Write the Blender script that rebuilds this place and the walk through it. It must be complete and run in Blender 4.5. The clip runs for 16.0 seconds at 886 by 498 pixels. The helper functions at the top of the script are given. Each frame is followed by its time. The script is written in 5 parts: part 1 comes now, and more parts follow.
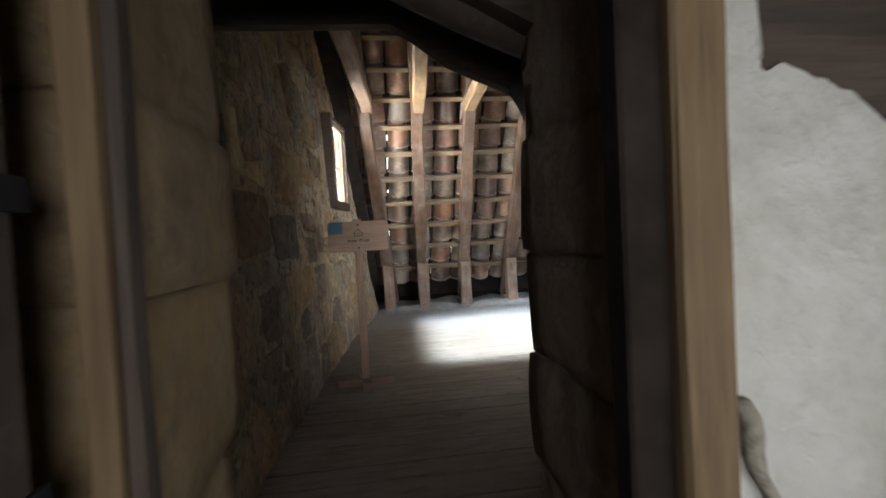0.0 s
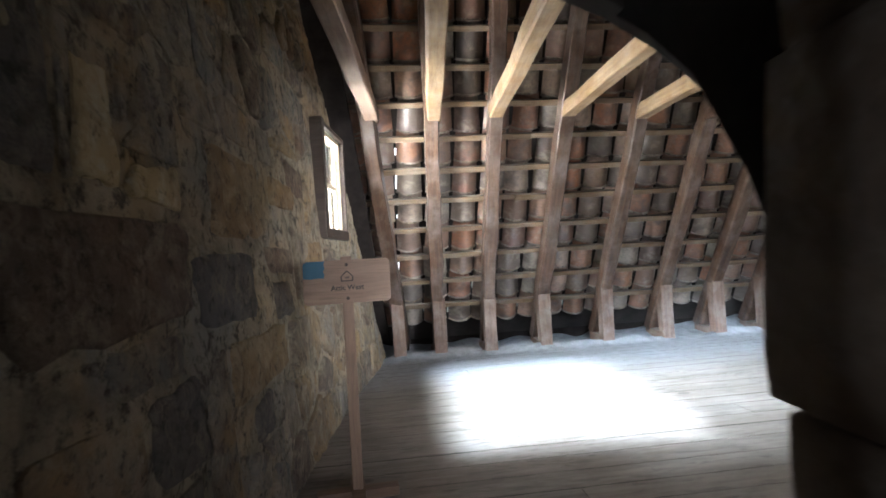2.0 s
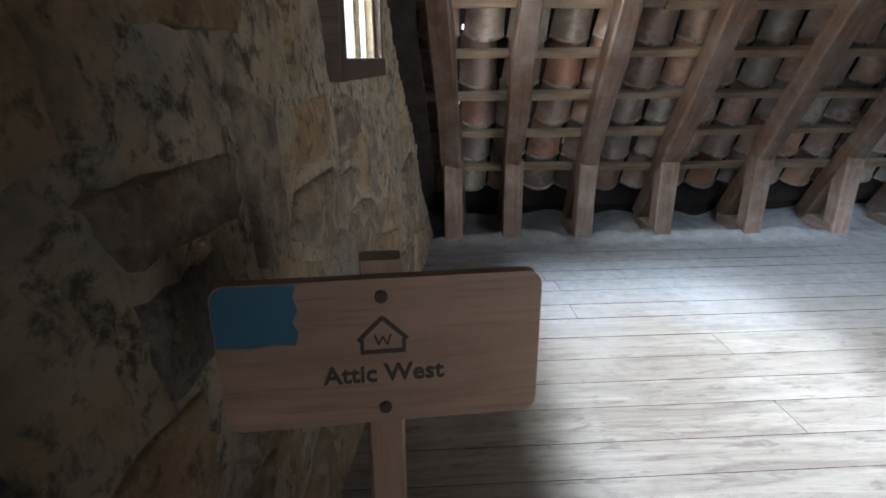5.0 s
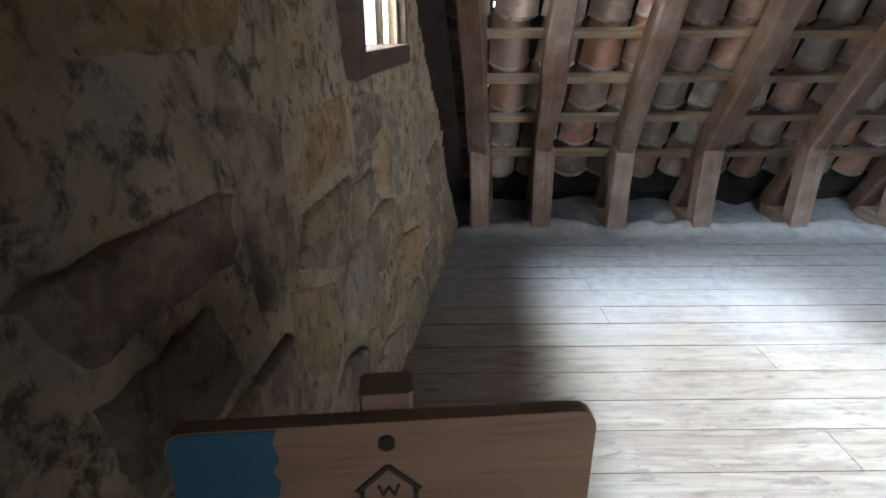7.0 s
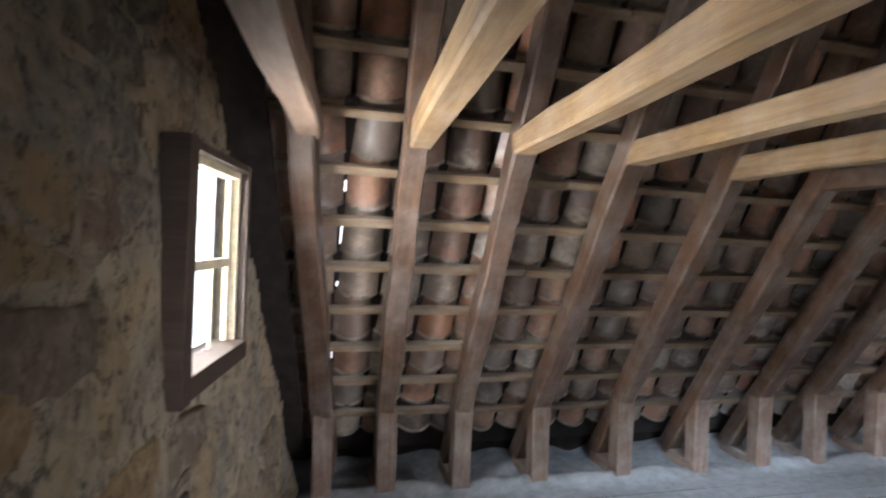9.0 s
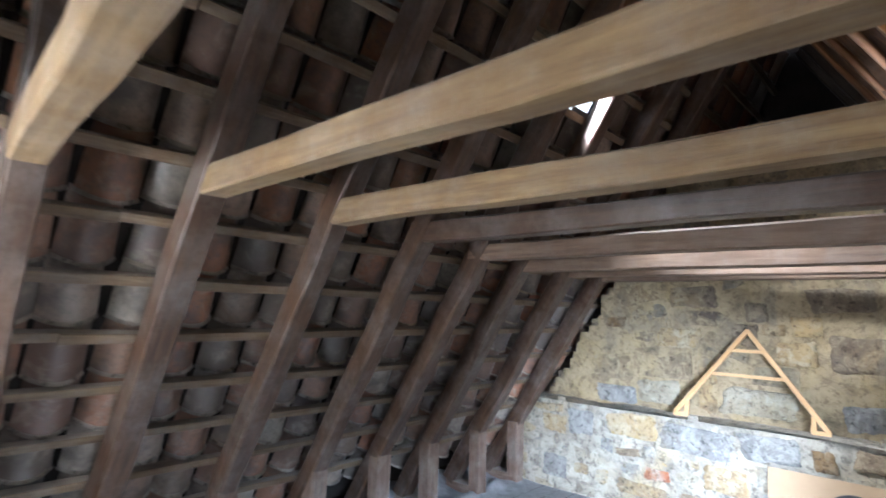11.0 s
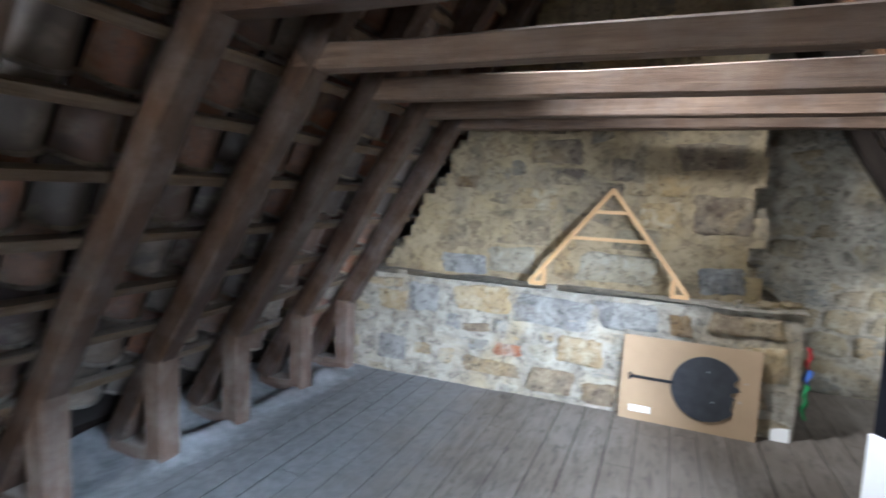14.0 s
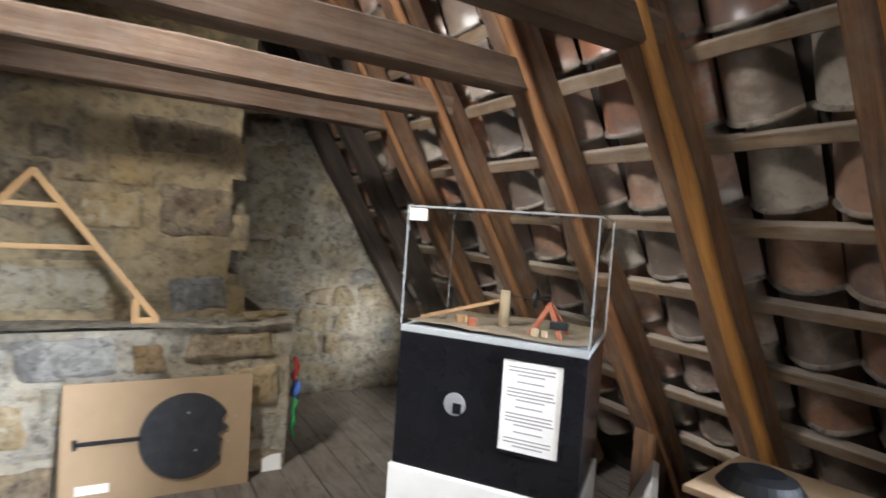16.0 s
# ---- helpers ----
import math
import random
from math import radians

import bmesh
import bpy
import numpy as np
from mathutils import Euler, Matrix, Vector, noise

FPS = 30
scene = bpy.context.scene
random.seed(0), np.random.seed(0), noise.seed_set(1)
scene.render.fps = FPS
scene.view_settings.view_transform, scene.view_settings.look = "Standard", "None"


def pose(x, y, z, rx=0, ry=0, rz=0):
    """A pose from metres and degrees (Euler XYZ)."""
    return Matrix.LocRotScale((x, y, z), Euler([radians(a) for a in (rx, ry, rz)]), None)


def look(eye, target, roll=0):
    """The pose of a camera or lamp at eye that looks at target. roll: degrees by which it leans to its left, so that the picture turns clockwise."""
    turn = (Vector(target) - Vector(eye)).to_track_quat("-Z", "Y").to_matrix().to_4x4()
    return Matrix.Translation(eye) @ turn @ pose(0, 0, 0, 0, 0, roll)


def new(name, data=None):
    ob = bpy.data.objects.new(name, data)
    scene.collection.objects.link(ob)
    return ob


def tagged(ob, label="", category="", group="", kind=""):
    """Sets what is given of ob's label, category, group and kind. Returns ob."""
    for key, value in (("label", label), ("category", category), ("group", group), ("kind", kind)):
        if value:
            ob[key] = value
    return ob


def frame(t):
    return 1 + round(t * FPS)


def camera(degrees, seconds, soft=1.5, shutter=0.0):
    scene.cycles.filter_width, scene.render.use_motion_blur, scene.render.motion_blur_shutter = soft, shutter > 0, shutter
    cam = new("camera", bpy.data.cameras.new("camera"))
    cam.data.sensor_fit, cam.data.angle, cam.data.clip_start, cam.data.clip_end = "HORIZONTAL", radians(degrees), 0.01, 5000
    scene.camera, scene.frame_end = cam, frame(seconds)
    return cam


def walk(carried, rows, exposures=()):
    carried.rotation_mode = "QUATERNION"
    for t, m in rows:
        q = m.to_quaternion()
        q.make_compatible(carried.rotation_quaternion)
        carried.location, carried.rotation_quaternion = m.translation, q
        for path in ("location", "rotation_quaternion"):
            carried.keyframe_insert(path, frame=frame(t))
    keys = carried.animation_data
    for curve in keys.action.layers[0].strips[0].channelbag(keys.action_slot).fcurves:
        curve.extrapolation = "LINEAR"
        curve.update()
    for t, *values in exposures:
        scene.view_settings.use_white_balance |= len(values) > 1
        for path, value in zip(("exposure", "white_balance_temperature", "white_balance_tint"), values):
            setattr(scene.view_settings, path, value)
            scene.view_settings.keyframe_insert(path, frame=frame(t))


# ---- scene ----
cam = camera(77.7, 16.0, soft=1.6, shutter=0.5)
PATH = [
    (0, (0.082, 0.379, 0.935), (0.381, 2.356, 0.874), -3.1),
    (0.5, (0.117, 0.69, 0.954), (0.404, 2.669, 0.938), -3.2),
    (1, (0.116, 0.804, 1.068), (0.4, 2.783, 1.099), -3.3),
    (1.5, (0.183, 1.12, 1.03), (0.463, 3.1, 1.06), -3.5),
    (2, (0.194, 1.45, 1.019), (0.447, 3.434, 1.048), -3.3),
    (2.5, (0.19, 1.76, 1.061), (0.426, 3.746, 1.096), -3.0),
    (3, (0.21, 2.198, 1.093), (0.438, 4.185, 1.129), -2.8),
    (3.5, (0.193, 2.448, 1.205), (0.384, 4.436, 1.105), -1.8),
    (4, (0.101, 2.815, 1.263), (0.266, 4.785, 0.960), -1.4),
    (4.5, (0.108, 3.099, 1.259), (0.248, 5.017, 0.710), -0.7),
    (7, (0.122, 3.470, 1.344), (0.143, 5.320, 0.584), -0.1),
    (7.5, (0.173, 3.443, 1.502), (0.25, 5.346, 0.89), -0.2),
    (8, (0.155, 3.48, 1.611), (0.388, 5.421, 1.185), 1.6),
    (8.5, (0.174, 3.455, 1.668), (0.519, 5.413, 1.45), 2.1),
    (9, (0.214, 3.418, 1.711), (0.721, 5.353, 1.69), 2.4),
    (9.5, (0.316, 3.375, 1.732), (1.1, 5.21, 1.861), 2.5),
    (10, (0.49, 3.46, 1.746), (1.591, 5.114, 1.972), 2.1),
    (12.5, (1.284, 4.242, 1.622), (2.954, 5.343, 1.666), 1.9),
    (13, (1.305, 4.442, 1.571), (2.985, 5.523, 1.483), 2.0),
    (13.5, (1.492, 4.598, 1.551), (3.222, 5.582, 1.36), 2.0),
    (14, (1.759, 4.578, 1.552), (3.603, 5.325, 1.344), 2.5),
    (14.5, (2.013, 4.547, 1.542), (3.99, 4.793, 1.369), 3.5),
    (15, (2.234, 4.62, 1.573), (4.207, 4.323, 1.433), 3.7),
    (15.5, (2.488, 4.594, 1.557), (4.363, 3.905, 1.455), 4.1),
    (16, (2.709, 4.598, 1.493), (4.428, 3.58, 1.404), 4.1),
]

EXPOSURE = [(0.0, 0.2, 6000, 9), (1.0, 0.6, 5800, 9), (1.5, 0.75, 5600, 9), (2.0, 0.65, 5500, 9), (2.5, 0.3, 5400, 9), (3.5, -0.3, 5500, 10), (4.5, -0.6, 5600, 10), (7.5, -0.38, 5700, 10),
            (9.0, -0.25, 5700, 12), (9.5, -0.25, 5500, 12), (10.0, 0.0, 5400, 11), (12.5, -0.3, 4850, 9), (13.5, -0.45, 5050, 9), (14.5, -1.05, 5600, 11), (15.2, -1.15, 6000, 12), (16.0, -1.05, 6000, 11)]
walk(cam, [(t, look(eye, target, roll)) for t, eye, target, roll in PATH], EXPOSURE)

# ---- world and light ----
world = bpy.data.worlds.new("sky")
scene.world = world
world.use_nodes = True
wn = world.node_tree
sky = wn.nodes.new("ShaderNodeTexSky")
sky.sky_type, sky.sun_disc = "NISHITA", False
sky.sun_elevation, sky.sun_rotation = radians(48), radians(170)
wn.nodes["Background"].inputs[1].default_value = 0.15
wn.links.new(sky.outputs[0], wn.nodes["Background"].inputs[0])


def west_x(y, z=0.0):
    ys, xs = (0.9, 1.9, 3.0, 4.3, 5.4, 6.35, 7.6), (-0.50, -0.415, -0.295, -0.155, -0.03, 0.14, 0.34)
    return float(np.interp(y, ys, xs)) - 0.065 * z


def area_lamp(name, eye, target, sx, sy, power, colour, spread=180):
    data = bpy.data.lights.new(name, "AREA")
    data.shape, data.size, data.size_y, data.energy, data.color = "RECTANGLE", sx, sy, power, colour
    data.spread = radians(spread)
    ob = new(name, data)
    ob.matrix_world = look(eye, target)
    return ob


# the dormer window to the south, the sash window to the west, the window of the room behind
def window_beam(name, floor_from, floor_to, width, d, y, power, colour, spread):
    """Daylight through a tall narrow opening: a sheet of nearly parallel light that lands between two floor points."""
    d = Vector(d).normalized()
    f = Vector(floor_to) - Vector(floor_from)
    e = f - f.dot(d) * d
    mid = (Vector(floor_from) + Vector(floor_to)) / 2 + Vector((width / 2, 0, 0))
    data = bpy.data.lights.new(name, "AREA")
    data.shape, data.size, data.size_y = "RECTANGLE", width, e.length
    data.energy, data.color, data.spread = power, colour, radians(spread)
    e.normalize()
    m = Matrix((e.cross(-d), e, -d)).transposed().to_4x4()
    m.translation = mid + d * ((y - mid.y) / d.y)
    ob = new(name, data)
    ob.matrix_world = m
    return ob


window_beam("dormer_window_beam", (0.60, 4.30, 0.0), (0.756, 6.25, 0.0), 1.35, (0.08, 1.0, -0.55), 2.6, 52, (0.88, 0.96, 1.0), 9)
window_beam("dormer_window_side", (1.45, 4.30, 0.0), (1.61, 6.25, 0.0), 1.25, (0.08, 1.0, -0.55), 2.6, 26, (0.86, 0.95, 1.0), 26)
window_beam("dormer_window_glow", (2.2, 5.0, 0.0), (3.0, 6.8, 0.0), 1.75, (0.45, 1.0, -0.5), 2.75, 26, (0.84, 0.93, 1.0), 26)
area_lamp("dormer_window_east", (2.55, 2.92, 1.42), (5.9, 5.65, 0.28), 0.8, 0.8, 66, (0.93, 0.96, 1.0), 46)
area_lamp("skylight", (4.15, 5.45, 3.12), (5.3, 2.75, 0.8), 0.45, 0.3, 92, (1.0, 0.93, 0.84), 90)
area_lamp("dormer_window_sky", (2.1, 1.68, 1.30), (-0.05, 6.1, 1.0), 1.7, 1.2, 17, (1.0, 0.96, 0.90), 40)
area_lamp("west_window_light", (west_x(5.545, 1.6) - 0.06, 5.545, 1.61), (0.9, 5.40, 1.61), 0.62, 0.68, 80, (1.0, 0.92, 0.79), 142)
area_lamp("back_room_light", (1.10, 0.35, 0.70), (0.7, 1.13, 0.6), 0.5, 0.8, 4.5, (1.0, 0.97, 0.9), 160)
# Added fill for the pier and jamb; no opening is built behind it.
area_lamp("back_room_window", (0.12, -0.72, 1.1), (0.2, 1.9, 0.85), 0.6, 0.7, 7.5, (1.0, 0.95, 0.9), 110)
# Added fill to brighten the recess wall; no window is built there.
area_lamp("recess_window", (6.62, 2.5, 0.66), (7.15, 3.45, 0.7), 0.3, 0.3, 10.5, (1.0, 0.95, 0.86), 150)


# ---- materials ----
class Nodes:
    def __init__(self, name, rough=0.85, metal=0.0):
        self.mat = bpy.data.materials.new(name)
        self.mat.use_nodes = True
        self.t = self.mat.node_tree
        self.b = self.t.nodes["Principled BSDF"]
        self.b.inputs["Roughness"].default_value = rough
        self.b.inputs["Metallic"].default_value = metal
        self.b.inputs["Specular IOR Level"].default_value = 0.3
        self.co = self.t.nodes.new("ShaderNodeTexCoord").outputs["Object"]

    def link(self, a, b):
        self.t.links.new(a, b)

    def mapped(self, scale=(1, 1, 1), world_space=False, rot=(0, 0, 0)):
        m = self.t.nodes.new("ShaderNodeMapping")
        m.inputs["Scale"].default_value = scale
        m.inputs["Rotation"].default_value = rot
        if world_space:
            self.link(self.t.nodes.new("ShaderNodeNewGeometry").outputs["Position"], m.inputs[0])
        else:
            self.link(self.co, m.inputs[0])
        return m.outputs[0]

    def noise(self, vec, scale, detail=5.0, rough=0.6, distort=0.0):
        n = self.t.nodes.new("ShaderNodeTexNoise")
        n.inputs["Scale"].default_value, n.inputs["Detail"].default_value = scale, detail
        n.inputs["Roughness"].default_value, n.inputs["Distortion"].default_value = rough, distort
        self.link(vec, n.inputs["Vector"])
        return n.outputs["Fac"]

    def ramp(self, fac, stops):
        r = self.t.nodes.new("ShaderNodeValToRGB")
        while len(r.color_ramp.elements) < len(stops):
            r.color_ramp.elements.new(0.5)
        for e, (p, c) in zip(r.color_ramp.elements, stops):
            e.position = p
            e.color = (*c, 1) if len(c) == 3 else c
        self.link(fac, r.inputs[0])
        return r.outputs[0]

    def mix(self, fac, a, b, mode="MIX"):
        m = self.t.nodes.new("ShaderNodeMix")
        m.data_type, m.blend_type = "RGBA", mode
        for socket, v in ((m.inputs[0], fac), (m.inputs[6], a), (m.inputs[7], b)):
            if isinstance(v, (int, float)):
                socket.default_value = v
            elif isinstance(v, tuple):
                socket.default_value = (*v, 1)
            else:
                self.link(v, socket)
        return m.outputs[2]

    def bump(self, height, strength=0.4, distance=0.01):
        n = self.t.nodes.new("ShaderNodeBump")
        n.inputs["Strength"].default_value, n.inputs["Distance"].default_value = strength, distance
        self.link(height, n.inputs["Height"])
        prev = self.b.inputs["Normal"]
        if prev.is_linked:
            self.link(prev.links[0].from_socket, n.inputs["Normal"])
        self.link(n.outputs[0], prev)

    def random(self, island=False):
        if island:
            return self.t.nodes.new("ShaderNodeNewGeometry").outputs["Random Per Island"]
        return self.t.nodes.new("ShaderNodeObjectInfo").outputs["Random"]

    def offset(self, vec, island=False, amount=9.0):
        """Shifts a texture by the object's random number, so that repeats differ."""
        a = self.t.nodes.new("ShaderNodeVectorMath")
        a.operation = "MULTIPLY_ADD"
        self.link(self.random(island), a.inputs[0])
        a.inputs[1].default_value = (amount, amount * 1.7, amount * 0.6)
        self.link(vec, a.inputs[2])
        return a.outputs[0]

    def done(self, colour):
        if isinstance(colour, tuple):
            self.b.inputs["Base Color"].default_value = (*colour, 1)
        else:
            self.link(colour, self.b.inputs["Base Color"])
        return self.mat


def plain(name, colour, rough=0.6, metal=0.0, vary=0.25, scale=12.0):
    n = Nodes(name, rough, metal)
    v = n.noise(n.mapped(), scale, 6)
    dark = tuple(c * (1 - vary) for c in colour)
    n.bump(v, 0.15, 0.003)
    return n.done(n.mix(n.ramp(v, [(0.35, (0, 0, 0)), (0.7, (1, 1, 1))]), dark, colour))


def wood(name, stops, grain=(1, 14, 14), rough=0.75, dust=0.0, island=False, dust_colour=(0.42, 0.41, 0.39)):
    """Timber whose grain runs along the local x axis."""
    n = Nodes(name, rough)
    vec = n.offset(n.mapped(grain), island)
    g = n.noise(vec, 2.2, 8, 0.65, 0.6)
    fine = n.noise(n.offset(n.mapped((grain[0] * 2, grain[1] * 6, grain[2] * 6)), island), 4.0, 4, 0.6)
    blot = n.noise(n.offset(n.mapped((1.2, 3, 3)), island), 1.6, 4)
    col = n.ramp(g, stops)
    col = n.mix(n.ramp(blot, [(0.38, (0.0, 0.0, 0.0)), (0.75, (0.7, 0.7, 0.7))]), col, stops[0][1])
    col = n.mix(n.ramp(fine, [(0.3, (0.4, 0.4, 0.4)), (0.45, (0, 0, 0))]), col, tuple(c * 0.45 for c in stops[0][1]))
    if dust:
        sep = n.t.nodes.new("ShaderNodeSeparateXYZ")
        n.link(n.t.nodes.new("ShaderNodeNewGeometry").outputs["Normal"], sep.inputs[0])
        up = n.ramp(sep.outputs[2], [(0.45, (0, 0, 0)), (0.9, (dust,) * 3)])
        patch = n.ramp(n.noise(n.offset(n.mapped(), island), 5.0, 6, 0.7), [(0.42, (0, 0, 0)), (0.68, (dust,) * 3)])
        col = n.mix(up, col, dust_colour)
        col = n.mix(n.mix(0.5, patch, patch, "MULTIPLY"), col, dust_colour)
    n.bump(g, 0.35, 0.006)
    n.bump(fine, 0.3, 0.002)
    return n.done(col)


M_RAFTER = wood("rafter_wood", [(0.25, (0.030, 0.016, 0.010)), (0.5, (0.073, 0.040, 0.023)), (0.75, (0.126, 0.073, 0.040))], dust=0.28, rough=0.40)
M_COLLAR = wood("collar_wood", [(0.25, (0.095, 0.055, 0.025)), (0.5, (0.201, 0.129, 0.058)), (0.75, (0.289, 0.198, 0.095))], dust=0.25)
M_POST = wood("post_wood", [(0.25, (0.081, 0.051, 0.036)), (0.5, (0.149, 0.099, 0.072)), (0.75, (0.225, 0.162, 0.126))], dust=0.36)
M_BATTEN = wood("batten_wood", [(0.25, (0.093, 0.060, 0.034)), (0.5, (0.187, 0.128, 0.076)), (0.75, (0.281, 0.204, 0.123))], dust=0.3)
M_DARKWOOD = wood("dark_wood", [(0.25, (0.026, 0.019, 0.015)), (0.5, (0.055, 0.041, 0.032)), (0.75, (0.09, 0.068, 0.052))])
M_FRAME = wood("window_trim_wood", [(0.25, (0.020, 0.013, 0.010)), (0.5, (0.042, 0.028, 0.020)), (0.75, (0.07, 0.048, 0.036))], rough=0.6)
M_SASH = wood("sash_wood", [(0.25, (0.36, 0.30, 0.20)), (0.5, (0.52, 0.46, 0.33)), (0.75, (0.62, 0.56, 0.43))])
M_OAK = wood("door_frame_wood", [(0.25, (0.075, 0.046, 0.023)), (0.5, (0.136, 0.092, 0.048)), (0.75, (0.190, 0.136, 0.075))])
M_SIGN = wood("sign_wood", [(0.25, (0.101, 0.059, 0.037)), (0.5, (0.168, 0.106, 0.069)), (0.75, (0.222, 0.144, 0.094))], grain=(1, 9, 9), rough=0.55)
M_PINE = wood("new_pine", [(0.25, (0.42, 0.24, 0.10)), (0.5, (0.56, 0.36, 0.17)), (0.75, (0.66, 0.46, 0.24))], rough=0.6)


def floor_material():
    n = Nodes("floor_boards", 0.62)
    vec = n.offset(n.mapped((0.7, 8, 8)))
    g = n.noise(vec, 2.0, 9, 0.66, 1.4)
    fine = n.noise(n.offset(n.mapped((3, 70, 70))), 3.0, 5)
    col = n.ramp(g, [(0.30, (0.105, 0.085, 0.066)), (0.47, (0.165, 0.142, 0.116)), (0.66, (0.225, 0.20, 0.168))])
    col = n.mix(n.ramp(n.random(), [(0.0, (0.0, 0.0, 0.0)), (1.0, (0.55, 0.55, 0.55))]), col, (0.145, 0.118, 0.092))
    place = n.mapped((1, 1, 1), True)
    wear = n.noise(place, 1.3, 8, 0.66, 0.4)
    col = n.mix(n.ramp(wear, [(0.46, (0, 0, 0)), (0.66, (0.5, 0.5, 0.5))]), col, (0.27, 0.252, 0.222))
    knots = n.noise(n.offset(n.mapped((4.5, 11, 11))), 1.0, 2, 0.4)
    col = n.mix(n.ramp(knots, [(0.70, (0, 0, 0)), (0.76, (0.75, 0.75, 0.75))]), col, (0.062, 0.045, 0.033))
    scuffs = n.noise(n.mapped((5, 22, 1), True), 1.2, 6, 0.7, 0.6)
    col = n.mix(n.ramp(scuffs, [(0.53, (0, 0, 0)), (0.64, (0.72, 0.72, 0.72))]), col, (0.082, 0.068, 0.056))
    blots = n.noise(n.mapped((1.6, 3.2, 1), True), 1.6, 8, 0.7, 0.7)
    col = n.mix(n.ramp(blots, [(0.54, (0, 0, 0)), (0.68, (0.55, 0.55, 0.55))]), col, (0.095, 0.078, 0.064))
    col = n.mix(n.ramp(fine, [(0.30, (0.45, 0.45, 0.45)), (0.44, (0, 0, 0))]), col, (0.06, 0.048, 0.038))
    sep = n.t.nodes.new("ShaderNodeSeparateXYZ")
    n.link(place, sep.inputs[0])
    ragged = n.t.nodes.new("ShaderNodeMath")
    ragged.operation = "MULTIPLY_ADD"
    n.link(n.noise(place, 2.6, 7, 0.68), ragged.inputs[0])
    ragged.inputs[1].default_value = 1.3
    n.link(sep.outputs[1], ragged.inputs[2])
    edge = n.t.nodes.new("ShaderNodeMapRange")
    edge.inputs["From Min"].default_value, edge.inputs["From Max"].default_value = 6.2, 7.05
    edge.inputs["To Max"].default_value = 0.92
    n.link(ragged.outputs[0], edge.inputs["Value"])
    dusty = n.ramp(n.noise(place, 14, 8, 0.7), [(0.3, (0.15, 0.152, 0.157)), (0.7, (0.275, 0.28, 0.287))])
    col = n.mix(edge.outputs[0], col, dusty)
    n.bump(g, 0.25, 0.004)
    n.bump(fine, 0.3, 0.0015)
    return n.done(col)


M_FLOOR = floor_material()


def dust_material():
    n = Nodes("dust", 1.0)
    a = n.noise(n.mapped(), 9, 8, 0.7)
    n.bump(n.noise(n.mapped(), 60, 6), 0.6, 0.01)
    return n.done(n.ramp(a, [(0.3, (0.15, 0.152, 0.157)), (0.7, (0.31, 0.315, 0.322))]))


M_DUST = dust_material()


def weathered(n, col, vec, ochre, grey, dark, amount=0.6):
    """Large stains that run over stones and mortar alike."""
    col = n.mix(n.ramp(n.noise(vec, 1.9, 6, 0.62, 0.6), [(0.50, (0, 0, 0)), (0.66, (amount,) * 3)]), col, ochre)
    col = n.mix(n.ramp(n.noise(n.mapped((1.1, 1.1, 0.8), True, (0, 0.6, 1.0)), 2.4, 6, 0.62, 0.5), [(0.52, (0, 0, 0)), (0.66, (amount,) * 3)]), col, grey)
    return n.mix(n.ramp(n.noise(n.mapped((0.9, 0.9, 1.3), True, (0.8, 0, 0.4)), 3.4, 7, 0.66, 0.8), [(0.54, (0, 0, 0)), (0.70, (amount,) * 3)]), col, dark)


def stone_material(name, tones, stain, marks, amount=0.5, wash=(0.40, 0.37, 0.31), pit_shade=0.75):
    n = Nodes(name, 0.92)
    base = n.ramp(n.random(), [(i / max(1, len(tones) - 1), c) for i, c in enumerate(tones)])
    vec = n.mapped((1, 1, 1), True)
    a = n.noise(vec, 6.5, 9, 0.66, 0.5)
    b = n.noise(vec, 24, 8, 0.72)
    c = n.noise(vec, 120, 4, 0.6)
    col = n.mix(n.ramp(a, [(0.34, (0.8, 0.8, 0.8)), (0.60, (0, 0, 0))]), base, stain)
    col = weathered(n, col, vec, *marks, amount)
    col = n.mix(n.ramp(n.noise(vec, 9.5, 8, 0.72, 0.6), [(0.49, (0, 0, 0)), (0.62, (0.75, 0.75, 0.75))]), col, wash)
    col = n.mix(n.ramp(n.noise(vec, 3.2, 9, 0.7, 0.8), [(0.52, (0, 0, 0)), (0.64, (0.65, 0.65, 0.65))]), col, wash)
    # Low spots of the bump darken, their shade put into the colour.
    col = n.mix(n.ramp(b, [(0.36, (pit_shade,) * 3), (0.48, (0, 0, 0))]), col, tuple(v * 0.4 for v in stain))
    n.bump(a, 0.9, 0.045)
    n.bump(b, 1.0, 0.022)
    n.bump(c, 0.6, 0.006)
    return n.done(col)


W_MARKS = ((0.32, 0.215, 0.095), (0.175, 0.175, 0.17), (0.075, 0.058, 0.045))
E_MARKS = ((0.42, 0.31, 0.14), (0.235, 0.205, 0.155), (0.075, 0.058, 0.042))
M_STONE_W = stone_material("rubble_stone", [(0.15, 0.11, 0.07), (0.115, 0.088, 0.064), (0.26, 0.175, 0.08), (0.20, 0.165, 0.12), (0.115, 0.112, 0.105), (0.28, 0.19, 0.09), (0.15, 0.10, 0.07)], (0.10, 0.08, 0.06), W_MARKS, 0.6, (0.27, 0.225, 0.16))
M_STONE_E = stone_material("chimney_stone", [(0.32, 0.245, 0.14), (0.22, 0.205, 0.17), (0.40, 0.29, 0.14), (0.30, 0.26, 0.17), (0.15, 0.13, 0.11), (0.43, 0.31, 0.15), (0.11, 0.085, 0.065), (0.26, 0.25, 0.22)], (0.16, 0.115, 0.07), E_MARKS, 0.6, (0.42, 0.34, 0.21))
